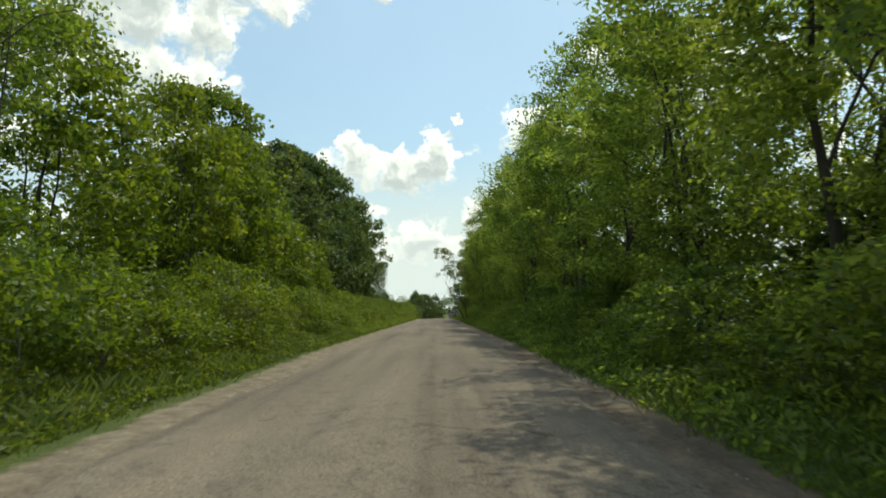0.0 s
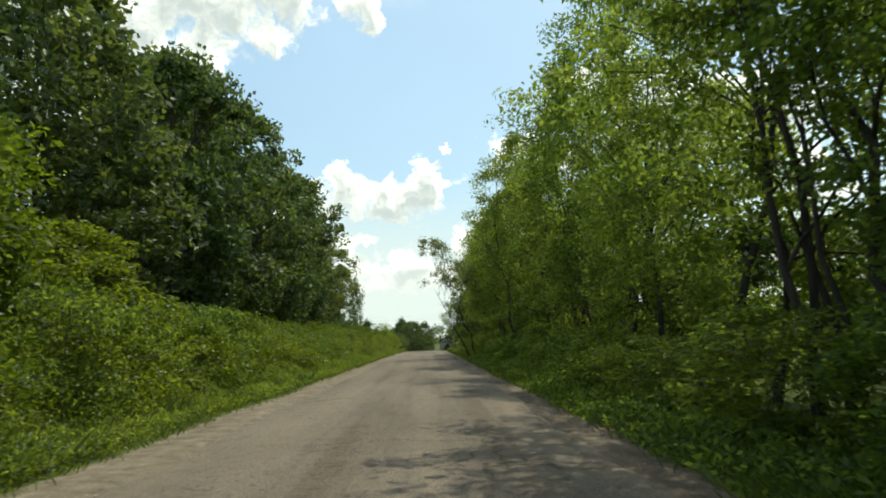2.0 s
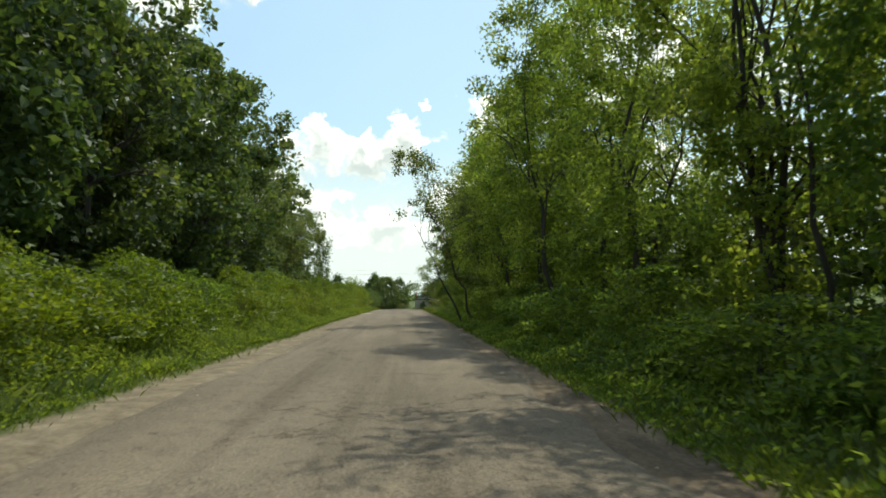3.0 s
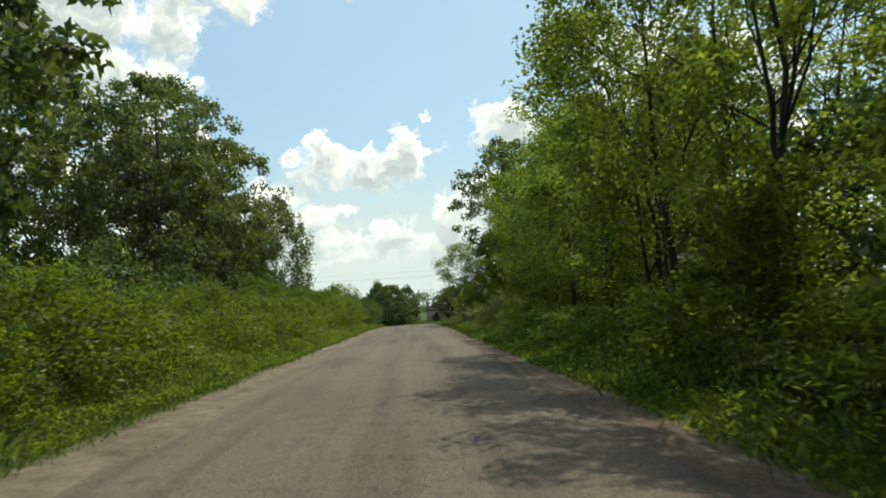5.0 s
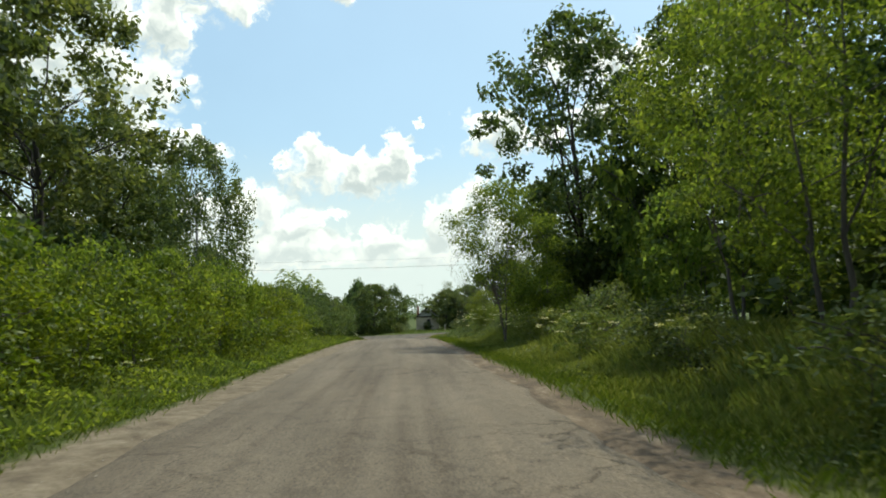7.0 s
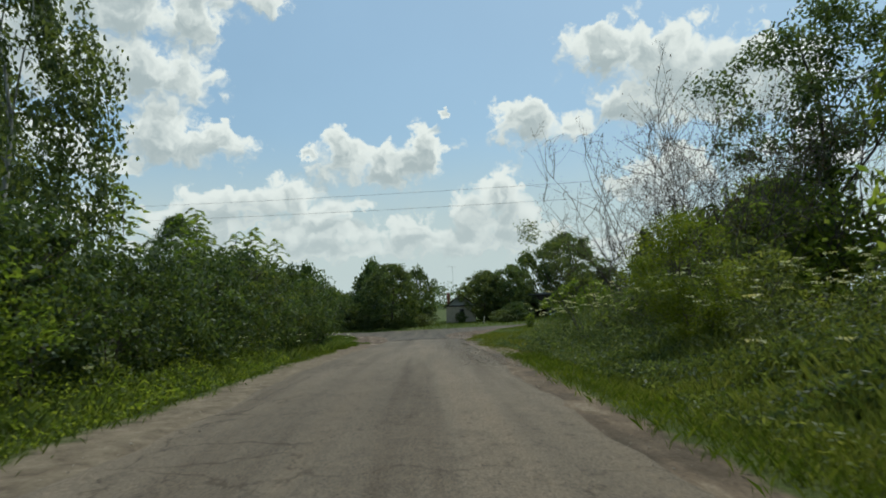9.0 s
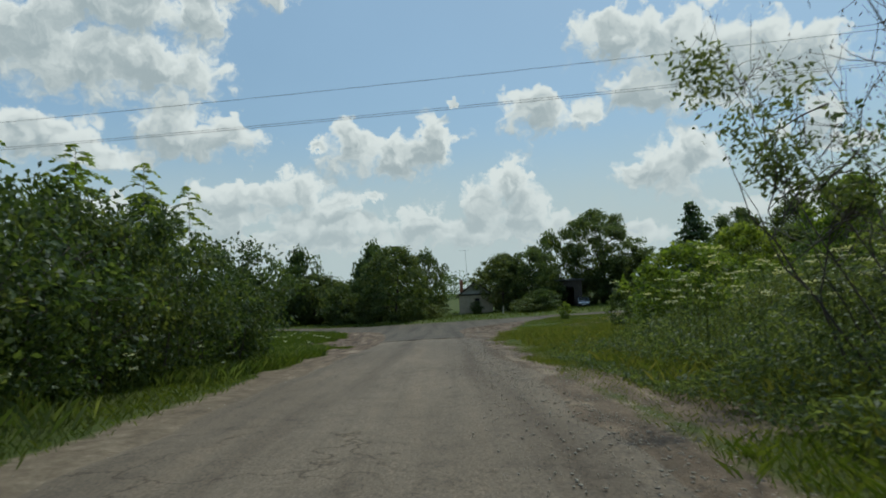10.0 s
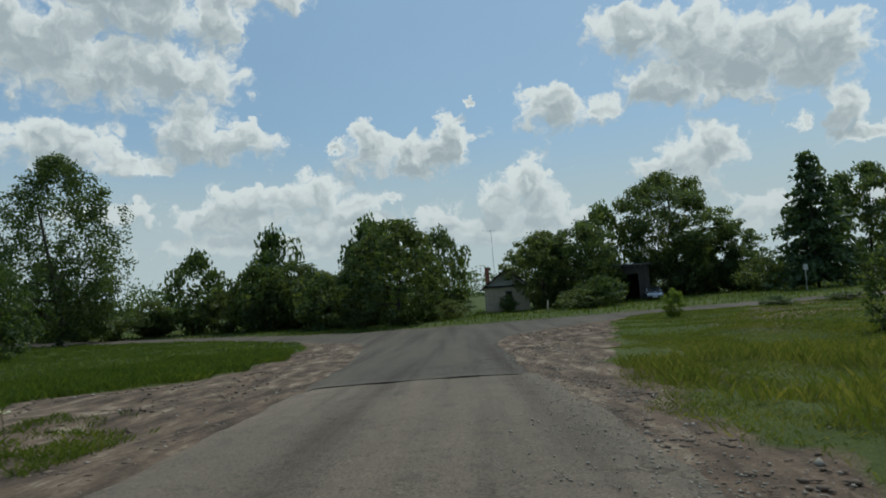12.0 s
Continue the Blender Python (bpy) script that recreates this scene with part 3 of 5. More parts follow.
def make_ground():
    xs, ys = spaced(-14, 14, 0.35, 3500), spaced(-12, 226, 0.7, 3500)
    X, Y = np.meshgrid(xs, ys)
    Z = heights(np.column_stack([X.ravel(), Y.ravel()])).reshape(X.shape)
    d = road_gap(X, Y)
    Z -= np.clip(-d / 0.35, 0, 1) * 0.06
    ruts = np.array([[noise.noise((x * 1.7 + y * 0.35, y * 0.16, 5)) if -11 < x < 7 and 168 < y < 212 else 0 for x in xs] for y in ys])
    Z += ruts * 0.07 * np.clip(d, 0, 1)
    v = np.stack([X, Y, Z], -1).reshape(-1, 3)
    n, k = len(xs), len(ys)
    i, j = np.meshgrid(np.arange(k - 1), np.arange(n - 1), indexing="ij")
    f = np.stack([i * n + j, i * n + j + 1, (i + 1) * n + j + 1, (i + 1) * n + j], -1).reshape(-1, 4)
    ob = piece("ground", fast_mesh("ground", v, f, True), SOIL)
    bare = np.clip(1.15 - d / np.where(X < 0, np.interp(Y, [0, 40], [0.5, 0.95]), 0.65), 0, 1)
    # bare, washed-out ground beside the junction
    wash = np.exp(-(((X - 2.4 - np.clip(Y - 174, 0, 14) * 0.09) / 0.8) ** 2 + ((Y - 168) / 17) ** 2))
    bare = np.maximum.reduce([bare * np.where(X > 0, 0.85, 1.0), bare_dirt(X, Y), wash * 0.9])
    field = np.array([[noise.noise((x * 0.22, y * 0.12, 21)) if 3 < x < 40 and 150 < y < 212 else -1 for x in xs] for y in ys])
    bare = np.maximum(bare, np.clip(field * 1.5, 0, 0.72))
    at = ob.data.attributes.new("bare", "FLOAT", "POINT")
    at.data.foreach_set("value", bare.ravel().astype(np.float32))
    # pale sand lies along one side of the old road
    at = ob.data.attributes.new("sand", "FLOAT", "POINT")
    at.data.foreach_set("value", (np.where(X < 0, 0.85, 0.25) * np.interp(Y, [150, 172], [1, 0])).ravel().astype(np.float32))
    tagged(ob, "grassy ground with bare sandy dirt beside the road", "ground", kind="structure")


make_ground()


def strip(name, label, mat, lines, lift, skirt=0.08):
    """A paved sheet with a thickness: rows of places across it."""
    rows, cols = len(lines), len(lines[0])
    v = [(x, y, float(lie(x, y)) + lift + c) for row in lines for x, y, c in row]
    f = []
    for i in range(rows - 1):
        for j in range(cols - 1):
            f.append((i * cols + j, i * cols + j + 1, (i + 1) * cols + j + 1, (i + 1) * cols + j))
    edge = [i * cols for i in range(rows)] + [(rows - 1) * cols + j for j in range(1, cols)]
    edge += [i * cols + cols - 1 for i in range(rows - 2, -1, -1)] + [j for j in range(cols - 2, 0, -1)]
    n = len(v)
    v += [(v[k][0], v[k][1], v[k][2] - skirt) for k in edge]
    for a in range(len(edge)):
        b = (a + 1) % len(edge)
        f.append((edge[b], edge[a], n + a, n + b))
    me = fast_mesh(name, v, f, True)
    for poly in me.polygons[(rows - 1) * (cols - 1):]:
        poly.use_smooth = False
    return tagged(piece(name, me, mat), label, "road", kind="structure")


def make_roads():
    lines = []
    for y in np.arange(-40, 182.2, 0.45):
        a, b = EDGE_L + wobble(y, 0.3), EDGE_R + wobble(y, 1.9) + 0.35 * max(0, math.sin(y * 0.33)) * (y > 140)
        row = []
        for u in np.linspace(0, 1, 19):
            x = a + (b - a) * u
            rut = -0.022 * math.exp(-((x + 1.4) / 0.35) ** 2) - 0.022 * math.exp(-((x - 0.3) / 0.35) ** 2)
            dip = -0.05 if u in (0.0, 1.0) else 0.0
            row.append((x, y, 0.05 * (1 - (2 * u - 1) ** 2) + rut + dip + 0.02 * noise.noise((x * 0.8, y * 0.8, 4))))
        lines.append(row)
    strip("road", "old dusty asphalt road, worn and pitted", ASPHALT_OLD, lines, 0.0)
    lines = []
    for y in np.arange(181.4, 215.9, 0.6):
        a, b = float(np.interp(y, FAN_Y, FAN_L)) + wobble(y, 4.1) + 0.1, float(np.interp(y, FAN_Y, FAN_R)) + wobble(y, 5.2) - 0.1
        row = []
        for u in np.linspace(0, 1, 21):
            x = a + (b - a) * u
            row.append((x, y + 0.25 * noise.noise((x * 1.2, 0, 3)) * (y < 182), 0.045 * (1 - (2 * u - 1) ** 4) - 0.05 * (u in (0.0, 1.0))))
        lines.append(row)
    strip("junction_road", "grey patched asphalt where the roads meet", ASPHALT_NEW, lines, 0.012, 0.06)
    lines = []
    for x in list(np.arange(-140, 140, 2.0)):
        y = float(np.interp(x, CROSS_X, CROSS_Y))
        lines.append([(x, y + 3.1 - 6.2 * u, 0.05 * (1 - (2 * u - 1) ** 2)) for u in np.linspace(0, 1, 7)])
    strip("cross_road", "grey asphalt village road crossing ahead", ASPHALT_NEW, lines, 0.016, 0.05)


make_roads()

# ---------------------------------------------------------------- trees
plan = random.Random(11)


def jitter(s):
    return plan.uniform(-s, s)


def stand(kinds, places):
    """Build each kind at its first place, then copy it to the rest in turn."""
    made = []
    for i, (x, y, size, tall) in enumerate(places):
        turn = plan.uniform(0, 360)
        if i < len(kinds):
            made.append(kinds[i](spot(x, y, turn, size, tall)))
        else:
            copy_thing(made[i % len(made)], spot(x, y, turn, size, tall))


def left_shrub(k):
    return lambda m: make_tree("shrub", ("dense yellow-green" if k < 3 else "dense dark green") + " roadside shrub with many stems", "shrub", m, 100 + k, 3.2, 1.75, 0.05, 0.135, 72, 62,
                               LEAF_YELLOW if k < 3 else LEAF_GREEN if k == 3 else LEAF_DARK, BARK_TWIG, 0.035, 5, widest=0.4, clump=0.48, limbs=5, group="roadside hedge")


spots = []
y = 9.0
while y < 167.0:
    tall = np.interp(y, [9, 38, 45, 95, 100, 108, 118, 130, 138, 150, 158, 163, 167], [3.1, 3.2, 3.1, 2.8, 2.9, 3.7, 4.1, 3.9, 3.5, 4.0, 4.7, 4.8, 4.2]) / 3.75
    spots.append((-6.3 + max(0, y - 158) * 0.07 + jitter(0.4), y, 0.92 + jitter(0.1), tall * (1 + jitter(0.14))))
    if plan.random() < 0.8:
        spots.append((-8.6 + jitter(0.6), y + jitter(0.8), 1.0 + jitter(0.12), tall * (1.1 + jitter(0.14))))
    y += 2.05 + jitter(0.35)
mix_up = random.Random(5)
late = [p[1] + mix_up.uniform(-15, 15) > 140 for p in spots]
stand([left_shrub(k) for k in range(4)], [p for p, dark in zip(spots, late) if not dark])
stand([left_shrub(k) for k in range(4, 7)], [p for p, dark in zip(spots, late) if dark])


def yellow_tree(k):
    return lambda m: make_tree("tree", "bushy yellow-green young tree beside the road", "tree", m, 200 + k, 10.0, 3.1, 0.6, 0.24, 190, 60,
                               LEAF_YELLOW, BARK, 0.11, 3, widest=0.4, clump=0.75, limbs=9, group="roadside trees")


stand([yellow_tree(0), yellow_tree(1)], [(-10.2, 16, 0.95, 0.95), (-10.6, 25, 1.0, 1.02), (-10.2, 29, 1.05, 1.2), (-10.8, 32, 1, 1.0), (-10.0, 37, 0.9, 0.88), (-14.5, 25, 1.0, 0.85), (-14, 34, 1.1, 1.0), (-9.6, 41.5, 0.85, 0.78), (-9.2, 46, 0.75, 0.66)])


def sparse_tree(k):
    return lambda m: make_tree("tree", "slender young tree with thin bare stems and a light crown", "tree", m, 230 + k, 10.5, 2.4, 4.2, 0.14, 85, 46,
                               LEAF_GREEN, BARK, 0.075, 3, widest=0.5, clump=0.75, limbs=9, thin=0.45, group="slender trees")


stand([sparse_tree(0), sparse_tree(1)], [(-8.6, 11.0, 1, 1), (-9.8, 13.5, 1.05, 1.05), (-11.5, 10.5, 1, 1.1), (-10.5, 8.0, 1, 1)])


def dark_tree(k):
    return lambda m: make_tree("tree", "tall dark green broadleaf tree with a dense crown", "tree", m, 300 + k, 16.0, 4.7, 1.5, 0.34, 270, 58,
                               LEAF_DARK, BARK, 0.26, 1, widest=0.45, clump=0.85, limbs=12, thin=0.22, group="tall trees")


stand([dark_tree(0), dark_tree(1), dark_tree(2)],
      [(-13.0, 52, 1, 0.95), (-12.4, 61, 1, 1.02), (-12.8, 70, 1.05, 1.02), (-12.4, 79, 1.02, 1.03), (-12.0, 87, 1.02, 1.0), (-15.5, 65.5, 1.05, 1.02), (-15.8, 74.5, 1.05, 1.03), (-18.5, 57, 1.1, 1), (-19, 75, 1.1, 1.05), (-18, 66, 1.0, 1), (-14.5, 44, 0.95, 0.85), (-20, 86, 1.1, 1.0), (-18.4, 142, 0.95, 1.02), (-24, 147, 1.0, 0.95)])


def under_shrub(k):
    return lambda m: make_tree("shrub", "dark undergrowth bush below tall trees", "shrub", m, 320 + k, 4.6, 2.6, 0.05, 0.32, 70, 42,
                               LEAF_DARK, BARK_TWIG, 0.05, 4, widest=0.45, clump=0.7, limbs=5, group="undergrowth")


spots = [(-12.5 + jitter(0.8), 42 + 3.6 * k, 1.0, 0.8 + jitter(0.15)) for k in range(15)] + [(-22 + jitter(1.5), 40 + 4.6 * k, 1.3, 1.1 + jitter(0.2)) for k in range(24)]
spots += [(11.0 + jitter(0.8), 5 + 4.9 * k, 1.1, 1.05 + jitter(0.15)) for k in range(24)]
spots += [(-14 + jitter(1.0), 100 + 4.5 * k, 1.1, 0.95 + jitter(0.2)) for k in range(13)]
stand([under_shrub(0), under_shrub(1)], spots)


def open_tree(k):
    return lambda m: make_tree("tree", "tall grey-green tree with an open crown and visible branches", "tree", m, 330 + k, 17.5, 5.4, 3.0, 0.33, 250, 56,
                               LEAF_GREY if k != 2 else LEAF_DARK, BARK, 0.28, 1, widest=0.5, clump=0.85, limbs=15, thin=0.38, hang=0.4, group="tall trees")


stand([open_tree(0), open_tree(1)], [(-18.0, 117, 1.02, 1.02), (-17.0, 133, 1.02, 1.02), (-19, 125, 1.1, 1.05), (-24, 109, 1.1, 1.05), (-27, 136, 1.1, 1.0), (-27, 120, 1.1, 1.05)])


def birch(k, label):
    return lambda m: make_tree("birch_tree", label, "birch", m, 350 + k, 17.0, 5.2, 1.2, 0.28, 400, 56,
                               LEAF_GREY if k == 1 else LEAF_DARK, BARK_BIRCH if k == 1 else BARK, 0.22, 1, widest=0.36, clump=0.7, limbs=13, thin=0.25 if k == 1 else 0.08, hang=0.9, droop=0.9)


birch(1, "birch with hanging grey-green branches behind the hedge")(spot(-17.8, 157.5, 40, 0.98, 1.08))
copy_thing(bpy.data.objects["birch_tree"], spot(-24, 163, 160, 0.95, 0.9))
birch(2, "large birch with hanging dark branches at the edge of the meadow")(spot(-37.6, 227, 200, 1.25, 0.86))


# right-hand wall of trees
def wall_tree(k):
    return lambda m: make_tree("tree", "dense green tree leaning over the road edge", "tree", m, 400 + k, 12.5, 3.0, 0.4, 0.14, 205, 104,
                               (LEAF_LIGHT, LEAF_LIGHT, LEAF_GREEN)[k % 3], BARK, 0.13, 2, lean=(-0.05, 0), widest=0.5, clump=0.6, limbs=15, thin=0.27, group="roadside trees")


spots = []
y = 3.0
while y < 101:
    tall = np.interp(y, [0, 18, 24, 37, 60, 75, 90, 101], [0.84, 0.86, 0.96, 1.1, 1.12, 1.06, 0.98, 0.85])
    spots.append((6.1 + jitter(0.4), y, 0.98 + jitter(0.1), tall * (1 + jitter(0.08))))
    y += 4.2 + jitter(0.6)
spots += [(12.0 + jitter(1.0), 8 + k * 10.5 + jitter(2.5), 1.1, 0.98 + jitter(0.08)) for k in range(9)]
stand([wall_tree(k) for k in range(3)], spots)


def right_shrub(k):
    return lambda m: make_tree("shrub", "leafy green shrub crowding the road edge", "shrub", m, 430 + k, 3.0, 1.5, 0.05, 0.15, 60, 64,
                               LEAF_LIGHT if k else LEAF_GREEN, BARK_TWIG, 0.03, 5, widest=0.4, clump=0.45, limbs=5, group="right hedge")


spots = []
y = 3.5
while y < 104:
    spots.append((4.6 + jitter(0.3), y, 0.9 + jitter(0.12), 0.85 + jitter(0.25)))
    y += 2.3 + jitter(0.4)
stand([right_shrub(0), right_shrub(1)], spots)

# the tree whose branch reaches over the road
make_tree("tree", "leaning tree with a light branch hanging over the road", "tree", spot(3.4, 75, 0, 1, 1), 460, 8.6, 2.2, 2.0, 0.15, 100, 50,
          LEAF_GREY, BARK, 0.1, 2, lean=(-0.36, -0.03), widest=0.6, clump=0.5, limbs=12, thin=0.42)


def leaning_tree(k):
    return lambda m: make_tree("tree", "leaning tree with long dark stems showing through thin leaves", "tree", m, 462 + k, 10.5, 2.6, 3.0, 0.17, 90, 46,
                               LEAF_GREEN, BARK, 0.09, 4, lean=(-0.1, 0.02), widest=0.55, clump=0.6, limbs=14, thin=0.35, wide=0.45, group="leaning trees")


for i, (x, y) in enumerate([(6.2, 14), (6.0, 24.5), (5.8, 38), (6.2, 53), (6.0, 68), (6.4, 89)]):
    if i == 0:
        leaner = leaning_tree(0)(spot(x, y))
    else:
        copy_thing(leaner, spot(x, y, jitter(25), 0.95 + jitter(0.1), 1 + jitter(0.08)))


def light_tree(k):
    return lambda m: make_tree("tree", "young light green tree at the verge", "tree", m, 470 + k, 7.0, 2.3, 1.2, 0.105, 130, 115,
                               LEAF_GREEN if k else LEAF_YELLOW, BARK_TWIG, 0.07, 2, widest=0.5, clump=0.6, limbs=9, thin=0.35, group="young trees")


stand([light_tree(0), light_tree(1)], [(6.2, 106, 1.05, 1.1), (6.8, 111, 1.1, 1.2), (9.5, 108, 1.2, 1.35), (4.3, 128, 0.9, 0.82), (6.3, 131, 0.9, 0.8), (8.2, 116.5, 1, 1.0), (5.6, 143.5, 0.55, 0.7)])
stand([open_tree(2), dark_tree(4)], [(9.8, 135, 1.0, 1.02), (17.5, 126, 1, 1.05), (16, 134, 1, 1.0), (20, 115, 1.05, 1.05), (24, 128, 1.1, 1.05), (22, 140, 1.0, 0.95)])
make_tree("tree", "dark tree with a high crown behind the bare shrubs", "tree", spot(15.6, 154.5, 0, 1, 1), 480, 13.0, 4.0, 6.0, 0.2, 150, 75, LEAF_DARK, BARK, 0.18, 1, widest=0.4, clump=0.8, limbs=10, thin=0.3)
stand([right_shrub(2), right_shrub(3)], [(12.5, 120, 1.6, 1.2), (11.5, 126, 1.6, 1.3), (13, 132, 1.7, 1.3), (9.5, 138, 1.1, 0.8), (12, 142, 1.2, 0.85), (11.2, 151.5, 1.2, 0.62), (13.5, 153, 1.4, 0.7), (15, 157, 1.4, 0.75), (16, 142, 1.5, 1.1), (18, 150, 1.5, 1.1)                                      ])


def weed_bush(k):
    return lambda m: make_tree("weed_bush", "olive green weedy bush at the verge", "shrub", m, 485 + k, 1.9, 1.1, 0.03, 0.12, 60, 48,
                               (LEAF_GREY, WEED)[k], BARK_TWIG, 0.018, 5, widest=0.45, clump=0.34, limbs=5, wide=0.4, group="verge weeds")


stand([weed_bush(0), weed_bush(1)], [(7.2, 150.5, 1.1, 1.0), (9.0, 153.5, 1.2, 1.0), (10.5, 157, 1.2, 1.1), (6.4, 147.5, 1.0, 0.9), (8.2, 156.5, 1.1, 0.8), (7.6, 144.5, 1.0, 1.0), (8.6, 147.5, 1.2, 1.15), (10.2, 150, 1.3, 1.2), (6.2, 141.5, 0.8, 0.8),
                                     (9.0, 160, 1.0, 0.75), (11, 162, 1.2, 0.9), (12.6, 158.5, 1.3, 1.1), (12, 166, 1.1, 0.9), (14.5, 164, 1.3, 1.1), (10.3, 165, 0.9, 0.6), (13.5, 170, 1.0, 0.8), (16.5, 171, 1.2, 0.9),
                                     (4.6, 107, 0.8, 0.8), (5.2, 113, 0.9, 0.8), (4.9, 118, 0.8, 0.75), (6.2, 121.5, 1.0, 0.9), (5.4, 125.5, 0.8, 0.8), (7.8, 125, 1.1, 1.0), (6.6, 131, 0.8, 0.8), (6.0, 136, 0.9, 0.8)])


def bare_bush(m, seed):
    """Dry shrub: fans of bare twigs with hanging pods."""
    q = np.random.default_rng(seed)
    root = thing("bare_shrub", "leafless shrub of thin dark twigs with dry pods", "shrub", m, "bare shrubs")
    ends = []
    for _ in range(9):
        top = np.array([q.normal() * 1.5 - 0.8, q.normal() * 1.2, q.uniform(4.2, 6.6)])
        line = bent(q, (q.normal() * 0.3, q.normal() * 0.3, -0.1), top, 9, 0.06)
        bits = [tube(line, np.linspace(0.024, 0.005, 9), 5)]
        for _ in range(9):
            j = int(q.integers(3, 9))
            e = line[j] + np.array([q.normal() * 0.8, q.normal() * 0.8, q.uniform(0.3, 1.5)])
            sub = bent(q, line[j], e, 6, 0.1)
            bits.append(tube(sub, np.linspace(0.01, 0.0035, 6), 4))
            for _ in range(3):
                e2 = sub[3] + q.normal(size=3) * 0.4 + (0, 0, 0.3)
                bits.append(tube(bent(q, sub[int(q.integers(2, 5))], e2, 4, 0.1), np.linspace(0.007, 0.003, 4), 3))
                ends.append(e2)
            ends += [e, sub[4]]
        piece("twig", fast_mesh("twig", *joined(bits), smooth=True), BARK_TWIG, root)
    ends = np.array(ends)
    at = np.repeat(ends, 2, axis=0) + q.normal(size=(len(ends) * 2, 3)) * 0.06
    piece("pod_cluster", fast_mesh("pod_cluster", *leaf_quads(q, at, 0.09, 0.013, 0.0, 1.6)), POD, root, "dry brown pods")
    return root


bush = bare_bush(spot(7.2, 150.0), 5)
for x, y, turn, size in [(8.6, 151.0, 120, 1.05), (6.6, 152.5, 220, 0.85), (9.8, 150.0, 60, 1.15), (11.0, 152, 300, 1.15), (12.4, 151.5, 20, 1.2), (8.0, 148.6, 170, 0.95), (13.6, 150.0, 260, 1.1)]:
    copy_thing(bush, spot(x, y, turn, size))


make_tree("sapling", "leaning sapling with light feathery leaves over the verge", "sapling", spot(5.6, 152.2), 490, 4.3, 1.0, 2.3, 0.11, 55, 34,
          LEAF_GREY, BARK_TWIG, 0.03, 3, lean=(-0.42, 0), widest=0.55, clump=0.36, limbs=9, thin=0.3, wide=0.4)


def field_bush(k, leaves):
    return lambda m: make_tree("shrub", ("broad light green" if leaves == LEAF_GREEN else "broad dark green") + " bush in the roadside field", "shrub", m, 495 + k, 5.0, 2.6, 0.05, 0.25, 110, 56,
                               leaves, BARK_TWIG, 0.05, 5, widest=0.4, clump=0.62, limbs=6, group="field bushes")


stand([field_bush(0, LEAF_GREEN), field_bush(1, LEAF_GREEN)], [(22.3, 188, 0.9, 0.75), (23.5, 192, 1.1, 1.15), (27, 188, 1.1, 1.1), (31, 190, 1.2, 1.2), (24, 184, 0.8, 0.7), (9.0, 166.5, 0.72, 0.7), (12, 170.5, 0.8, 0.75), (13.4, 181, 0.7, 0.7)])
stand([field_bush(2, LEAF_DARK), field_bush(3, LEAF_DARK)], [(-28.8, 206, 1.2, 1.05), (-33.5, 203, 1.3, 1.1), (-38, 207, 1.3, 1.2), (-44, 204, 1.4, 1.2)])


def sapling(m, seed):
    """Young shoot with long feathered leaves round a straight stem."""
    q = np.random.default_rng(seed)
    root = thing("sapling", "slender sapling with feathered leaves above the hedge", "sapling", m, "saplings")
    top = 5.4
    line = bent(q, (0, 0, 0), (q.normal() * 0.15, q.normal() * 0.15, top), 8, 0.02)
    piece("stem", fast_mesh("stem", *tube(line, np.linspace(0.028, 0.006, 8), 5)), BARK_TWIG, root)
    bits, at, ways = [], [], []
    for k in range(26):
        z = top - 0.02 - 2.6 * (k / 26)
        a = k * 2.4
        c = np.array([np.interp(z, line[:, 2], line[:, 0]), np.interp(z, line[:, 2], line[:, 1]), z])
        d = np.array([math.cos(a), math.sin(a), 0.0])
        L = 0.35 + 0.4 * min(1, k / 8)
        t = np.linspace(0, 1, 6)[:, None]
        rib = c + d * L * t + np.array([0, 0, 1]) * (0.28 * t - 0.4 * t ** 2)
        bits.append(tube(rib, np.linspace(0.006, 0.002, 6), 3))
        side = np.array([-d[1], d[0], 0])
        for u in np.linspace(0.2, 1, 8):
            b = c + d * L * u + np.array([0, 0, 0.28 * u - 0.4 * u * u])
            for s in (-1, 1):
                at.append(b + side * s * 0.055)
                ways.append(side * s * 2.2 + d * 0.8)
    piece("leaf_stalk", fast_mesh("leaf_stalk", *joined(bits)), BARK_TWIG, root)
    piece("foliage", fast_mesh("foliage", *leaf_quads(q, np.array(at), 0.2, 0.042, 0.9, 0.3, np.array(ways))), LEAF_GREEN, root)
    return root


first = sapling(spot(-8.8, 160.5, 0, 1, 1.02), 9)
for x, y, size, tall in [(-9.9, 158.5, 1.0, 1.02), (-8.2, 163.2, 0.95, 0.84), (-6.6, 164.8, 0.8, 0.7), (-6.0, 166.2, 0.8, 0.6), (-9.0, 156, 1, 0.98), (-10.6, 162.5, 1, 0.95), (-8.4, 153, 1, 0.86), (-8.8, 149.5, 1, 0.88), (-7.4, 158, 1, 0.86), (-7.2, 166, 0.8, 0.68), (-8.9, 164.5, 1, 1.08), (-8.3, 166.6, 1, 1.02)]:
    copy_thing(first, spot(x, y, plan.uniform(0, 360), size, tall * 1.08))

# ---------------------------------------------------------------- beyond the junction


def far_tree(k, leaves, thin=0.25, low=0.8):
    return lambda m: make_tree("tree", "round leafy garden tree beside the village road", "tree", m, 500 + k, 9.0, 4.4, low, 0.34, 210, 56,
                               leaves, BARK, 0.16, 1, widest=0.42, clump=0.8, limbs=9, thin=thin, group="village trees")


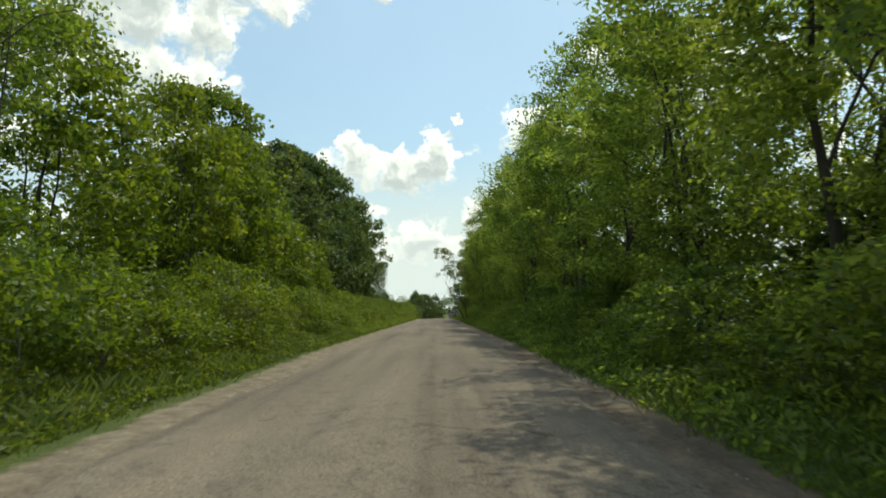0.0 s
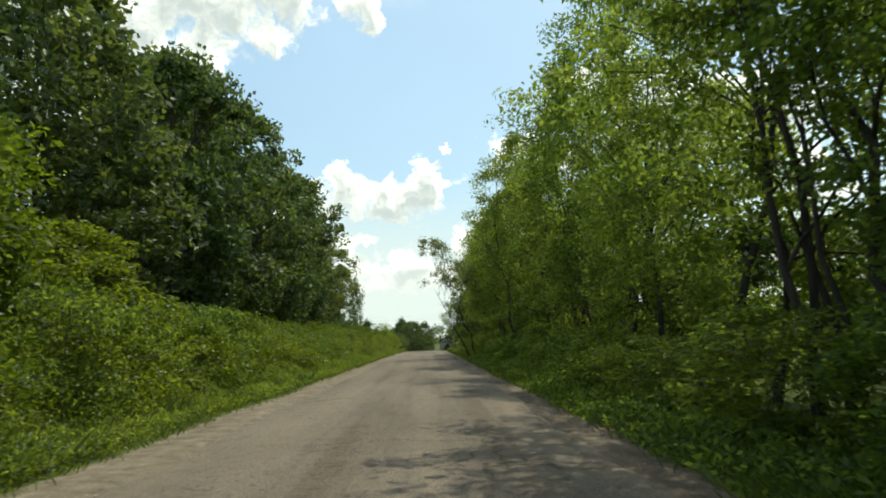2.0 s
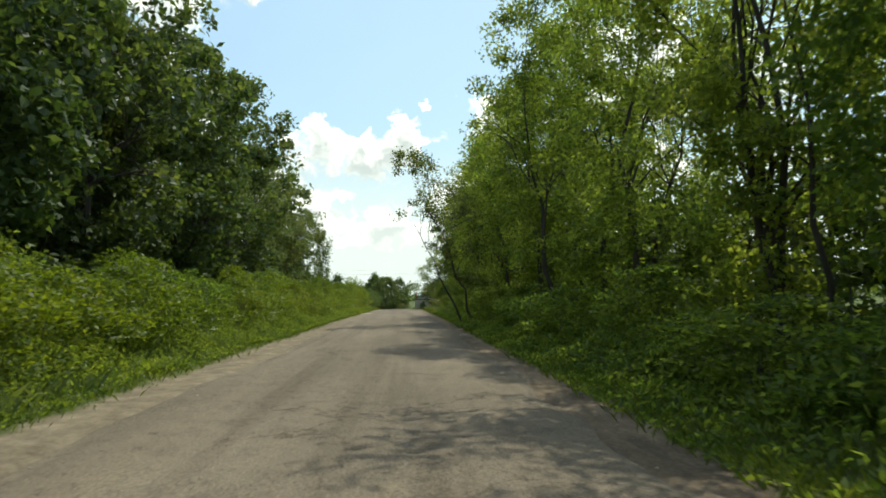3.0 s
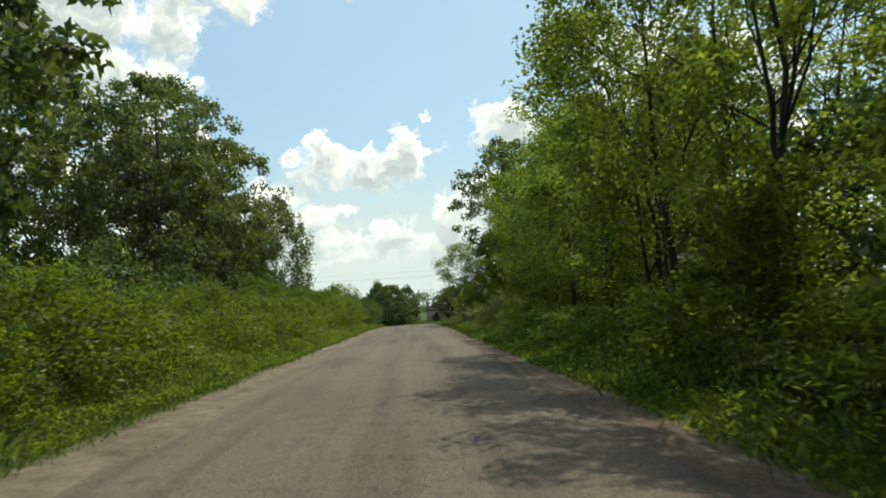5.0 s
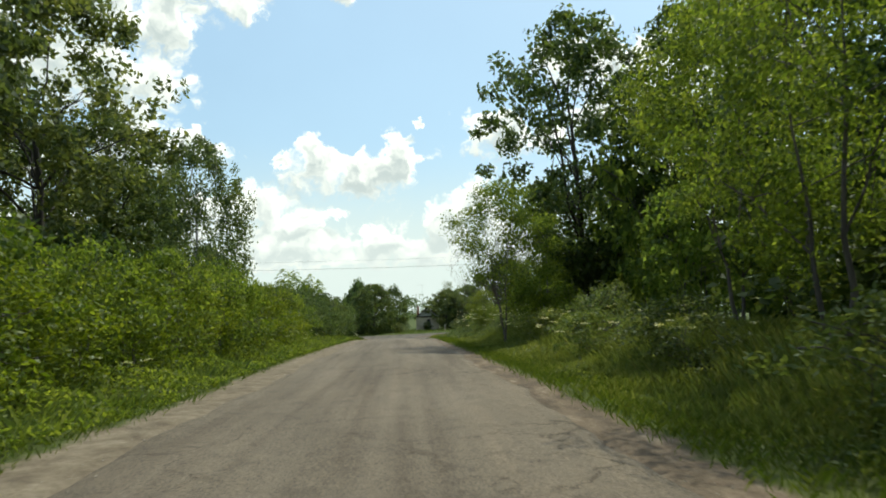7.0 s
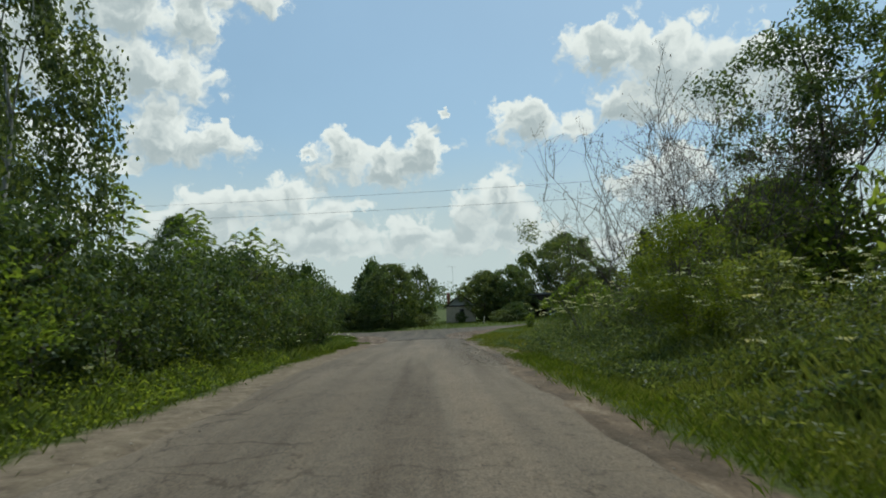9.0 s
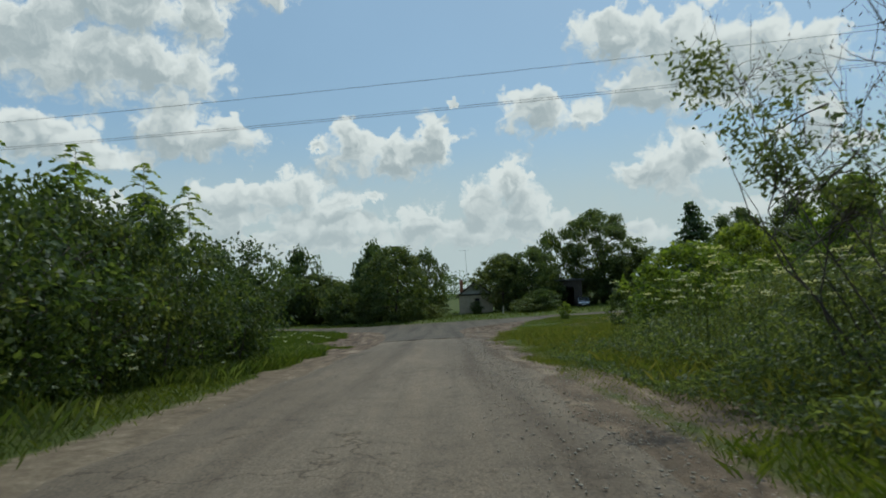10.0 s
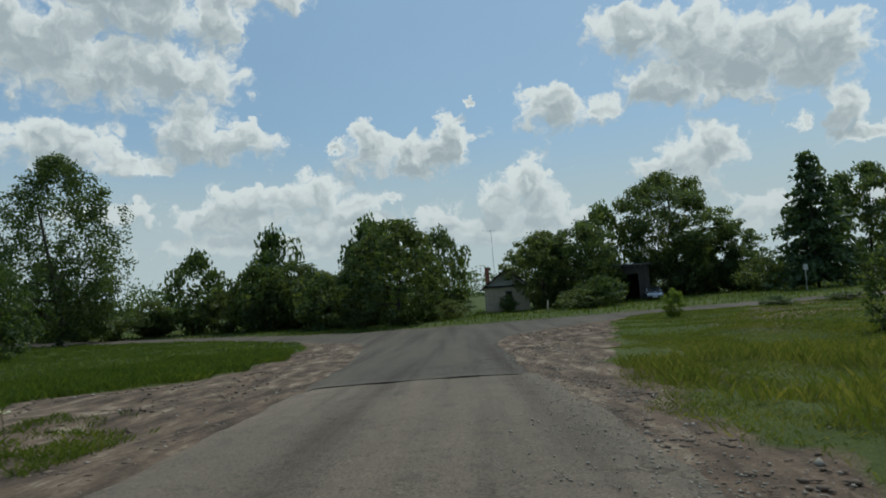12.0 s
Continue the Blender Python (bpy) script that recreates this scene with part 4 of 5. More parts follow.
stand([far_tree(0, LEAF_DARK, 0.0, 0.1), far_tree(1, LEAF_DARK, 0.1, 0.3)],
      [(-5.3, 226, 1.08, 0.98), (-17.5, 235, 1.05, 0.72), (-11.5, 231, 0.85, 0.62), (-0.6, 236, 0.6, 0.55), (-23, 240, 0.8, 0.7), (-32.5, 236, 0.7, 0.58), (-9, 243, 1.1, 0.95)])
stand([far_tree(2, LEAF_GREY, 0.15, 0.6), far_tree(3, LEAF_GREY, 0.3, 1.2)],
      [(9.8, 238.5, 0.95, 0.98), (14.2, 238, 1.0, 1.0), (32.6, 243, 0.95, 0.98), (44.5, 236, 1.0, 1.38), (50, 232, 1.05, 1.5), (30.5, 204, 0.9, 0.8), (35.5, 207, 1.0, 0.9), (27.2, 196, 0.62, 0.62), (40, 203, 1.0, 0.95), (62, 236, 1.1, 1.3), (11.5, 247, 1.0, 0.95)])
make_tree("tree", "large dark spreading tree over a shed", "tree", spot(25.6, 242.5, 30), 540, 14.2, 6.4, 2.2, 0.36, 380, 62, LEAF_GREY, BARK, 0.3, 1, widest=0.5, clump=0.95, limbs=14, thin=0.25)


def low_bush(k, leaves):
    return lambda m: make_tree("shrub", "low rounded bush by the village road", "shrub", m, 560 + k, 3.2, 2.0, 0.05, 0.25, 70, 50,
                               leaves, BARK_TWIG, 0.035, 4, widest=0.4, clump=0.55, limbs=4, group="village bushes")


# x 23.6 to 29.5: bushes added as dark shade under the spreading tree
stand([low_bush(0, LEAF_DARK), low_bush(1, LEAF_GREY)],
      [(-12.5, 227.5, 1.3, 1.2), (-9.2, 226, 1.0, 0.9), (-20.5, 233, 1.2, 1.1), (-24.5, 235, 1.2, 1.2), (-28, 236, 1.3, 1.3), (-33.5, 237, 1.2, 1.1), (-36, 233, 1.0, 0.8), (-41, 236, 1.3, 1.1), (-46, 238, 1.3, 1.3), (11.8, 228.5, 1.0, 0.65), (14.2, 229.5, 0.9, 0.6),
       (-2.5, 228, 0.7, 0.7), (29, 193, 1.0, 0.9), (24.5, 198, 0.8, 0.55), (33, 197, 1.2, 1.0), (22, 204, 0.5, 0.3), (19.2, 206, 0.4, 0.28), (-14.5, 239, 1.3, 1.5), (-8.6, 233, 1.3, 1.6), (-14.2, 232, 1.3, 1.5), (-20, 238, 1.3, 1.6), (-0.6, 230, 0.8, 0.8), (-1.5, 236, 1.2, 1.5), (23.6, 242, 1.3, 1.1), (26.5, 241, 1.3, 1.0), (29.5, 242, 1.3, 1.1), (32.5, 240.5, 1.1, 0.8), (35, 239, 1, 0.7), (5.7, 237.5, 0.42, 0.85), (17.5, 240, 1.2, 1.4), (18.5, 246, 1.4, 1.6), (30, 246, 1.4, 1.3), (45, 226, 1.2, 1.1), (40, 229, 1, 0.9), (37, 199, 1.4, 1.2), (32, 234, 1.2, 1.0)])


make_tree("shrub", "small dark upright bush in the roadside grass", "shrub", spot(11.8, 184.6), 575, 2.2, 0.75, 0.05, 0.14, 45, 50, LEAF_DARK, BARK_TWIG, 0.03, 3, widest=0.4, clump=0.3, limbs=4)


def conifer(name, label, m, h, r, seed, tiers=26, group=""):
    """Conifer: straight trunk with tiers of drooping needle boughs."""
    q = np.random.default_rng(seed)
    root = thing(name, label, "conifer", m, group)
    piece("trunk", fast_mesh("trunk", *tube([(0, 0, -0.2), (0, 0, h * 0.5), (0, 0, h)], [h * 0.013, h * 0.008, 0.01], 7), smooth=True), BARK, root)
    at, out = [], []
    for t in range(tiers):
        u = (t + 0.6) / tiers
        z = h * (0.05 + 0.95 * u)
        reach = r * (1 - u) ** 0.8 * q.uniform(0.8, 1.1) + 0.08 * r
        bits = []
        for _ in range(max(4, int(9 * (1 - u) + 4))):
            a = q.uniform(0, 6.283)
            d = np.array([math.cos(a), math.sin(a), 0])
            L = reach * q.uniform(0.6, 1.1)
            s = np.linspace(0, 1, 5)[:, None]
            line = np.array([0, 0, z]) + d * L * s + np.array([0, 0, 1]) * L * (0.1 * s - 0.38 * s ** 2 + 0.12 * s ** 4)
            bits.append(tube(line, np.linspace(0.02, 0.005, 5) * h / 12, 3))
            n = int(26 * L / r) + 8
            w = q.uniform(0.15, 1, n)
            b = np.array([0, 0, z]) + d * L * w[:, None]
            b[:, 2] += L * (0.1 * w - 0.38 * w ** 2 + 0.12 * w ** 4)
            at.append(b + q.normal(size=(n, 3)) * 0.03 * h * np.array([0.6, 0.6, 0.35]))
            out.append(np.repeat(d[None] * 0.8, n, 0))
        piece("bough", fast_mesh("bough", *joined(bits)), BARK, root)
    piece("needles", fast_mesh("needles", *leaf_quads(q, np.concatenate(at), 0.05 * h, 0.012 * h, 0.5, 0.55, np.concatenate(out))), NEEDLE, root)
    return root


conifer("spruce_tree", "tall dark narrow spruce among village trees", spot(35.0, 229.5), 13.2, 5.2, 3, 34)
make_tree("shrub", "small light green shrub on the verge of the village road", "shrub", spot(11.6, 201.2), 576, 1.5, 0.5, 0.03, 0.1, 40, 60, LEAF_GREEN, BARK_TWIG, 0.02, 3, widest=0.35, clump=0.2, limbs=4)

# far wood closing the view
q = np.random.default_rng(77)
n = 2600
ang = q.uniform(-1.25, 1.25, n)
dist = 390 + q.normal(size=n) * 25
cx, cy = np.sin(ang) * dist, 100 + np.cos(ang) * dist
cz = q.uniform(0, 1, n) ** 0.8 * (8 + 4 * np.sin(ang * 31) + 2.5 * np.sin(ang * 77))
cen = np.stack([cx, cy, cz - 2.6], -1)
at = np.repeat(cen, 22, 0) + q.normal(size=(n * 22, 3)) * np.array([2.2, 2.2, 1.1])
tagged(piece("far_wood", fast_mesh("far_wood", *leaf_quads(q, at, 1.3, 0.45, 0.5, 0.2)), LEAF_DARK), "distant dark green wood along the horizon", "wood", kind="stuff")

# ---------------------------------------------------------------- house, shed, car, posts, wires


def make_house(m):
    root = thing("house", "small weathered grey village house with a dark gable roof", "house", m)
    w, d, hw, hp = 5.0, 8.0, 2.8, 4.75
    bm = bmesh.new()
    for sx in (-1, 1):
        box(0.3, d - 0.6, hw, (sx * (w / 2 - 0.15), 0, hw / 2), bm=bm)
    for sy in (-1, 1):
        if sy == 1:
            box(w, 0.3, hw, (0, sy * (d / 2 - 0.15), hw / 2), bm=bm)
        else:
            for x0, x1 in ((-w / 2, -0.2), (0.6, w / 2)):
                box(x1 - x0, 0.3, hw, ((x0 + x1) / 2, -d / 2 + 0.15, hw / 2), bm=bm)
            box(0.8, 0.3, 1.0, (0.2, -d / 2 + 0.15, 0.5), bm=bm)
            box(0.8, 0.3, hw - 2.3, (0.2, -d / 2 + 0.15, (hw + 2.3) / 2), bm=bm)
    part("wall", bm, PLASTER, root)
    for sy in (-1, 1):
        bm = bmesh.new()
        ring = [bm.verts.new((x, sy * (d / 2 - 0.02) - 0.09 + k * 0.18, z)) for k in (0, 1) for x, z in ((-w / 2, hw), (w / 2, hw), (0, hp - 0.1))]
        bm.faces.new(ring[:3])
        bm.faces.new(ring[5:2:-1])
        for a in range(3):
            b = (a + 1) % 3
            bm.faces.new((ring[a], ring[a + 3], ring[b + 3], ring[b]))
        bmesh.ops.recalc_face_normals(bm, faces=bm.faces)
        part("gable", bm, CONCRETE, root, "grey boarded gable")
    for sx in (-1, 1):
        slope = math.atan2(hp - hw, w / 2)
        L = math.hypot(hp - hw, w / 2) + 0.55
        mm = Matrix.Translation((sx * (w / 2 + 0.42) * 0.5, 0, (hp + hw) / 2 - 0.12)) @ Matrix.Rotation(sx * slope, 4, "Y")
        roof = part("roof", box(L, d + 0.9, 0.1, bevel=0.02), SLATE, root, "", mm)
        for k in range(9):
            part("roof_batten", box(0.05, d + 0.92, 0.03, (-L / 2 + (k + 0.5) * L / 9, 0, 0.06)), SLATE, roof)
    win = part("window", box(0.76, 0.04, 1.26, (0, 0.06, 0)), GLASS, root, "dark glazed window", Matrix.Translation((0.2, -d / 2 + 0.1, 1.65)))
    bm = bmesh.new()
    for sx in (-1, 1):
        box(0.07, 0.1, 1.3, (sx * 0.36, 0, 0), bm=bm)
    for z in (-0.61, 0.61, 0.2):
        box(0.65, 0.1, 0.07, (0, 0, z), bm=bm)
    part("window_frame", bm, WOOD_GREY, win)
    part("window_sill", box(0.9, 0.22, 0.05, (0, -0.14, -0.67), 0.01), CONCRETE, win)
    part("eave_board", box(w + 0.3, 0.12, 0.22, (0, -d / 2 - 0.1, hw + 0.02), 0.01), WOOD_DARK, root, "dark board across the gable")
    rise = math.atan2(hp - hw, w / 2)
    for sx in (-1, 1):
        run = math.hypot(hp - hw, w / 2) + 0.6
        part("barge_board", box(run, 0.05, 0.2, (0, 0, 0)), WOOD_DARK, root, "dark roof edge board",
             Matrix.Translation((sx * (w / 2 + 0.42) * 0.5, -d / 2 - 0.49, (hp + hw) / 2 - 0.16)) @ Matrix.Rotation(sx * rise, 4, "Y"))
    chim = part("chimney", box(0.5, 0.5, 1.9, (-2.1, -2.2, hp - 0.6), 0.02), BRICK, root, "brick chimney")
    part("chimney_cap", box(0.62, 0.62, 0.1, (-2.1, -2.2, hp + 0.38), 0.02), CONCRETE, chim)
    return root


make_house(spot(6.0, 243.0, -3))


def make_shed(m):
    root = thing("shed", "dark weathered board shed standing under a tree", "shed", m)
    w, d, h = 4.6, 5.0, 4.0
    for k in range(12):
        if 4 <= k <= 8:
            part("board", box(w / 12 - 0.02, 0.05, 1.0, (-w / 2 + (k + 0.5) * w / 12, -d / 2, h - 0.5)), WOOD_DARK, root)
        else:
            part("board", box(w / 12 - 0.02, 0.05, h, (-w / 2 + (k + 0.5) * w / 12, -d / 2, h / 2)), WOOD_DARK, root)
    for sx in (-1, 1):
        part("side_wall", box(0.08, d, h, (sx * w / 2, 0.03, h / 2)), WOOD_DARK, root)
    part("back_wall", box(w, 0.08, h, (0, d / 2, h / 2)), WOOD_DARK, root)
    part("roof", box(w + 0.8, d + 0.8, 0.12, (0, 0, 0), 0.02), SLATE, root, "", Matrix.Translation((0, 0, h + 0.15)) @ Matrix.Rotation(0.05, 4, "X"))
    return root


make_shed(spot(19.7, 241.5, -8))


def make_car(m):
    root = thing("car", "silver-blue small car parked beside a shed", "car", m)
    prof = [(-2.0, 0.35), (-2.05, 0.75), (-1.85, 0.95), (-1.5, 1.0), (-0.9, 1.42), (0.35, 1.46), (1.05, 1.0), (1.85, 0.86), (2.05, 0.6), (2.0, 0.32)]
    bm = bmesh.new()
    a = [bm.verts.new((-0.8 + 0.1 * (z > 1.2), -y, z)) for y, z in prof]
    b = [bm.verts.new((0.8 - 0.1 * (z > 1.2), -y, z)) for y, z in prof]
    bm.faces.new(a)
    bm.faces.new(b[::-1])
    for i in range(len(prof)):
        j = (i + 1) % len(prof)
        bm.faces.new((a[j], a[i], b[i], b[j]))
    bmesh.ops.recalc_face_normals(bm, faces=bm.faces)
    bmesh.ops.bevel(bm, geom=list(bm.edges), offset=0.06, segments=2, profile=0.5, affect="EDGES")
    part("body", bm, PAINT, root, smooth=False)
    tilt = math.atan2(0.46, 0.7)
    part("windscreen", box(1.3, 0.02, 0.78, bevel=0.005), GLASS, root, "", Matrix.Translation((0, -0.72, 1.25)) @ Matrix.Rotation(-(math.pi / 2 - tilt), 4, "X"))
    for s in (-1, 1):
        part("side_window", box(0.02, 1.5, 0.3, (s * 0.795, 0.15, 1.2), 0.005), GLASS, root)
        part("headlight", box(0.34, 0.08, 0.16, (s * 0.56, -2.03, 0.68), 0.03), LAMP_GLASS, root, "clear headlight")
        for y in (-1.3, 1.3):
            bm = bmesh.new()
            bmesh.ops.create_cone(bm, cap_ends=True, segments=20, radius1=0.31, radius2=0.31, depth=0.2, matrix=Matrix.Rotation(math.pi / 2, 4, "Y"))
            bmesh.ops.bevel(bm, geom=[e for e in bm.edges if e.calc_face_angle(0) > 1], offset=0.03, segments=2, profile=0.5, affect="EDGES")
            wheel = part("wheel", bm, RUBBER, root, "", Matrix.Translation((s * 0.74, y, 0.31)))
            bm = bmesh.new()
            bmesh.ops.create_cone(bm, cap_ends=True, segments=16, radius1=0.18, radius2=0.16, depth=0.03, matrix=Matrix.Translation((s * 0.1, 0, 0)) @ Matrix.Rotation(math.pi / 2, 4, "Y"))
            part("rim", bm, STEEL, wheel)
    part("bumper", box(1.62, 0.14, 0.2, (0, -2.04, 0.42), 0.04), RUBBER, root)
    part("number_plate", box(0.5, 0.02, 0.11, (0, -2.12, 0.44)), CONCRETE, root)
    return root


make_car(spot(21.3, 236.6, -12))


def rod(name, a, b, ra, rb, mat, parent, label="", sides=8):
    return piece(name, fast_mesh(name, *tube([a, tuple((np.array(a) + np.array(b)) / 2), b], [ra, (ra + rb) / 2, rb], sides), smooth=True), mat, parent, label)


lamp = thing("street_lamp", "thin pale street lamp post with a small head", "street lamp", spot(-14.3, 231.5))
rod("post", (0, 0, -0.2), (0, 0, 6.6), 0.07, 0.05, CONCRETE, lamp)
part("lamp_head", box(0.34, 0.2, 0.14, (-0.08, -0.04, 6.65), 0.03), STEEL, lamp)

mast = thing("antenna", "tall thin television aerial mast behind the house", "antenna", spot(5.2, 248.5))
rod("mast", (0, 0, -0.2), (-0.25, 0, 10.2), 0.04, 0.025, STEEL, mast)
rod("boom", (-1.35, 0.1, 10.15), (0.35, -0.05, 10.05), 0.018, 0.018, STEEL, mast)
for k in range(6):
    x = -1.3 + k * 0.3
    rod("element", (x, -0.4, 10.13), (x, 0.4, 10.13), 0.008, 0.008, STEEL, mast)

post = thing("marker_post", "short white wooden post at the verge", "post", spot(8.7, 228.2))
rod("post", (0, 0, -0.1), (0.08, 0, 1.15), 0.09, 0.08, PLASTER, post)
sign = thing("road_sign", "small pale square sign on a steel post", "sign", spot(31.4, 225))
rod("post", (0, 0, -0.2), (0, 0, 2.5), 0.035, 0.035, STEEL, sign)
part("plate", box(0.4, 0.03, 0.5, (0, -0.06, 2.15), 0.01), CONCRETE, sign)

stick = thing("fallen_branch", "bleached broken branch lying on the road edge", "branch", spot(-3.15, 98.1))
qq = np.random.default_rng(2)
piece("stem", fast_mesh("stem", *tube(bent(qq, (-0.42, -0.3, 0.07), (0.4, 0.3, 0.08), 6, 0.04), np.linspace(0.028, 0.014, 6), 6), smooth=True), BARE_STICK, stick)
piece("side_twig", fast_mesh("side_twig", *tube(bent(qq, (0.0, 0.0, 0.08), (0.12, 0.24, 0.1), 4, 0.05), np.linspace(0.014, 0.006, 4), 5), smooth=True), BARE_STICK, stick)


def power_pole(x, y):
    root = thing("power_pole", "weathered wooden power pole with a crossarm", "power pole", spot(x, y), "power poles")
    rod("pole", (0, 0, -0.3), (0, 0, 9.0), 0.14, 0.1, WOOD_GREY, root)
    part("crossarm", box(0.12, 1.2, 0.12, (0, 0, 8.3), 0.01), WOOD_GREY, root)
    return root


power_pole(-52, 171.0)
power_pole(52, 150.6)
for dy, z in ((0, 0.0), (0.4, 0.06), (-0.1, 0.75)):
    s = np.linspace(-1, 1, 41)
    pts = np.stack([s * 52, 160.8 - 10.2 * s + dy, 5.62 + z + 1.5 * s ** 2], -1)
    tagged(piece("power_line", fast_mesh("power_line", *tube(pts, np.full(41, 0.006), 5)), WIRE), "thin dark overhead cable across the road", "cable", "power lines")

# ---------------------------------------------------------------- grass, weeds, stones


def blades(name, label, mat, places, tall, width, lean=0.35, seed=1, category="grass"):
    """Grass blades, each a bent strip of two triangles."""
    q = np.random.default_rng(seed)
    n = len(places)
    z = heights(np.asarray(places)) - 0.015
    base = np.column_stack([places, z])
    a = q.uniform(0, 6.283, n)
    side = np.stack([np.cos(a), np.sin(a), np.zeros(n)], -1)
    b = q.uniform(0, 6.283, n)
    way = np.stack([np.cos(b), np.sin(b), np.zeros(n)], -1)
    H = (np.asarray(tall) * q.uniform(0.5, 1.25, n))[:, None]
    w = (width * q.uniform(0.7, 1.4, n))[:, None] * np.ones((n, 1))
    up = np.array([0, 0, 1.0])
    bend = lean * q.uniform(0.2, 1.4, (n, 1)) * H
    v = np.stack([base - side * w, base + side * w, base + up * H * 0.6 + way * bend * 0.35 + side * w * 0.6, base + up * H + way * bend], 1).reshape(-1, 3)
    f = np.arange(4 * n).reshape(n, 4)
    return tagged(piece(name, fast_mesh(name, v, f), mat), label, category, kind="stuff")


def scatter(q, n, x0, x1, y0, y1, gap=0.55, patchy=0.0):
    """Places on open ground, clear of the paved parts and thin on bare dirt."""
    p = np.column_stack([q.uniform(x0, x1, n), q.uniform(y0, y1, n)])
    d = road_gap(p[:, 0], p[:, 1])
    keep = d > gap + q.normal(size=n) * 0.16
    keep &= q.uniform(size=n) > bare_dirt(p[:, 0], p[:, 1]) * 1.6
    if patchy:
        keep &= np.array([noise.noise((x * 0.5, y * 0.5, 9)) > patchy - 0.5 for x, y in p])
    return p[keep]


q = np.random.default_rng(21)
blades("grass", "short green grass along the hedge foot", GRASS, scatter(q, 120000, -6.2, -3.2, -2, 182, 0.7), 0.11, 0.0042, 0.8, seed=1)
blades("grass", "green grass between road edge and trees", GRASS, scatter(q, 110000, 2.3, 5.0, -2, 150, 0.45), 0.14, 0.0032, 0.8, seed=2)
tall_at = scatter(q, 150000, 2.9, 9.5, 103, 144, 0.7, 0.2)
blades("tall_grass", "tall pale green grass and weeds on the verge", WEED, tall_at, np.interp(tall_at[:, 0], [2.9, 4.2, 5.5, 8], [0.1, 0.24, 0.6, 0.85]), 0.0032, 0.5, 3)
blades("meadow_grass", "open green meadow grass beside the junction", GRASS, scatter(q, 60000, -34, -5, 174, 224, 0.5), 0.2, 0.01, 0.9, seed=4)
blades("meadow_grass", "lush meadow grass at the edge of the bare ground", GRASS, scatter(q, 90000, -14, -4, 160, 200, 0.5), 0.24, 0.005, 0.8, seed=18)
near_at = scatter(q, 250000, 2.5, 13, 148, 190, 0.45)
near_at = near_at[q.uniform(size=len(near_at)) < np.interp(near_at[:, 0] + 1.2 * np.sin(near_at[:, 1] * 0.4), [2.5, 4.0, 9, 13], [0.3, 1.0, 1.0, 0.7])]
blades("meadow_grass", "fine patchy olive grass with dry stalks on the verge", VERGE, near_at, 0.065 + 0.05 * np.clip(np.sin(near_at[:, 0] * 1.3 + 2) * np.sin(near_at[:, 1] * 0.5), -0.2, 1), 0.0036, 0.9, seed=5)
blades("meadow_grass", "patchy grass with dry stalks in the roadside field", VERGE, scatter(q, 60000, 10, 28, 150, 212, 0.4), 0.13, 0.008, 0.9, seed=15)
blades("meadow_grass", "green grass beside the bare ground at the junction", GRASS, scatter(q, 30000, 3.5, 16, 188, 212, 0.4), 0.1, 0.006, 0.9, seed=16)
tuft_at = np.column_stack([q.uniform(-6.6, -4.0, 9000), q.uniform(174, 178.5, 9000)])
tuft_at = tuft_at[np.array([noise.noise((x * 0.7, y * 0.3, 33)) + 0.5 * noise.noise((x * 2.7, y * 2.1, 3)) for x, y in tuft_at]) > q.uniform(0.0, 0.45, len(tuft_at))]
blades("grass", "tufts of green grass on the bare ground", GRASS, tuft_at, 0.1, 0.0038, 0.8, seed=17)
blades("meadow_grass", "grass beyond the village road", GRASS, scatter(q, 20000, -50, 60, 215, 250, 0.4), 0.3, 0.035, seed=6)
blades("tall_grass", "tall seeding grass close to the road edge", VERGE, scatter(q, 30000, 3.6, 9.5, 148, 182, 1.5, 0.45), 0.26, 0.0026, 0.6, 7)
blades("tall_grass", "weeds at the foot of the left hedge", WEED, scatter(q, 30000, -6.6, -4.2, 0, 178, 1.1, 0.5), 0.33, 0.0038, 0.7, 8)


def weed_bank(name, label, mat, n, x0, x1, y0, y1, top, leaf, seed):
    """Leafy weeds of many kinds, too many to count: taller towards the hedge, in uneven clumps."""
    q = np.random.default_rng(seed)
    x, y = q.uniform(x0, x1, n), q.uniform(y0, y1, n)
    u = np.abs(x - (x1 if abs(x1) < abs(x0) else x0)) / (x1 - x0)
    lump = np.fromiter((noise.noise((a * 0.9, b * 0.45, seed)) for a, b in zip(x.tolist(), y.tolist())), float, n)
    tall = top * np.clip(0.1 + 0.9 * u ** 1.3 + 0.85 * lump * (0.3 + u), 0.06, 1.3)
    z = heights(np.column_stack([x, y])) + tall * q.uniform(0, 1, n) ** 0.6
    v, f = leaf_quads(q, np.column_stack([x, y, z]), leaf, leaf * 0.2, 0.6, 0.1)
    return tagged(piece(name, fast_mesh(name, v, f), mat), label, "weeds", kind="stuff")


weed_bank("roadside_weeds", "bright green leafy weeds and nettles below the hedge", LEAF_GREEN, 88000, -6.6, -4.0, 34, 108, 1.35, 0.085, 51)
weed_bank("roadside_weeds", "low leafy weeds in front of the hedge", GRASS, 22000, -6.0, -3.9, 2, 38, 0.7, 0.12, 52)
weed_bank("roadside_weeds", "green weeds along the foot of the tall hedge", LEAF_GREEN, 26000, -5.6, -4.0, 106, 150, 0.7, 0.1, 53)
weed_bank("roadside_weeds", "dense tall weeds on the verge below the bare shrubs", LEAF_GREY, 60000, 3.4, 9.0, 137, 163, 1.75, 0.1, 55)
weed_bank("roadside_weeds", "waist-high weeds mixed with grass on the verge", WEED, 36000, 3.2, 8.6, 104, 138, 1.0, 0.09, 56)
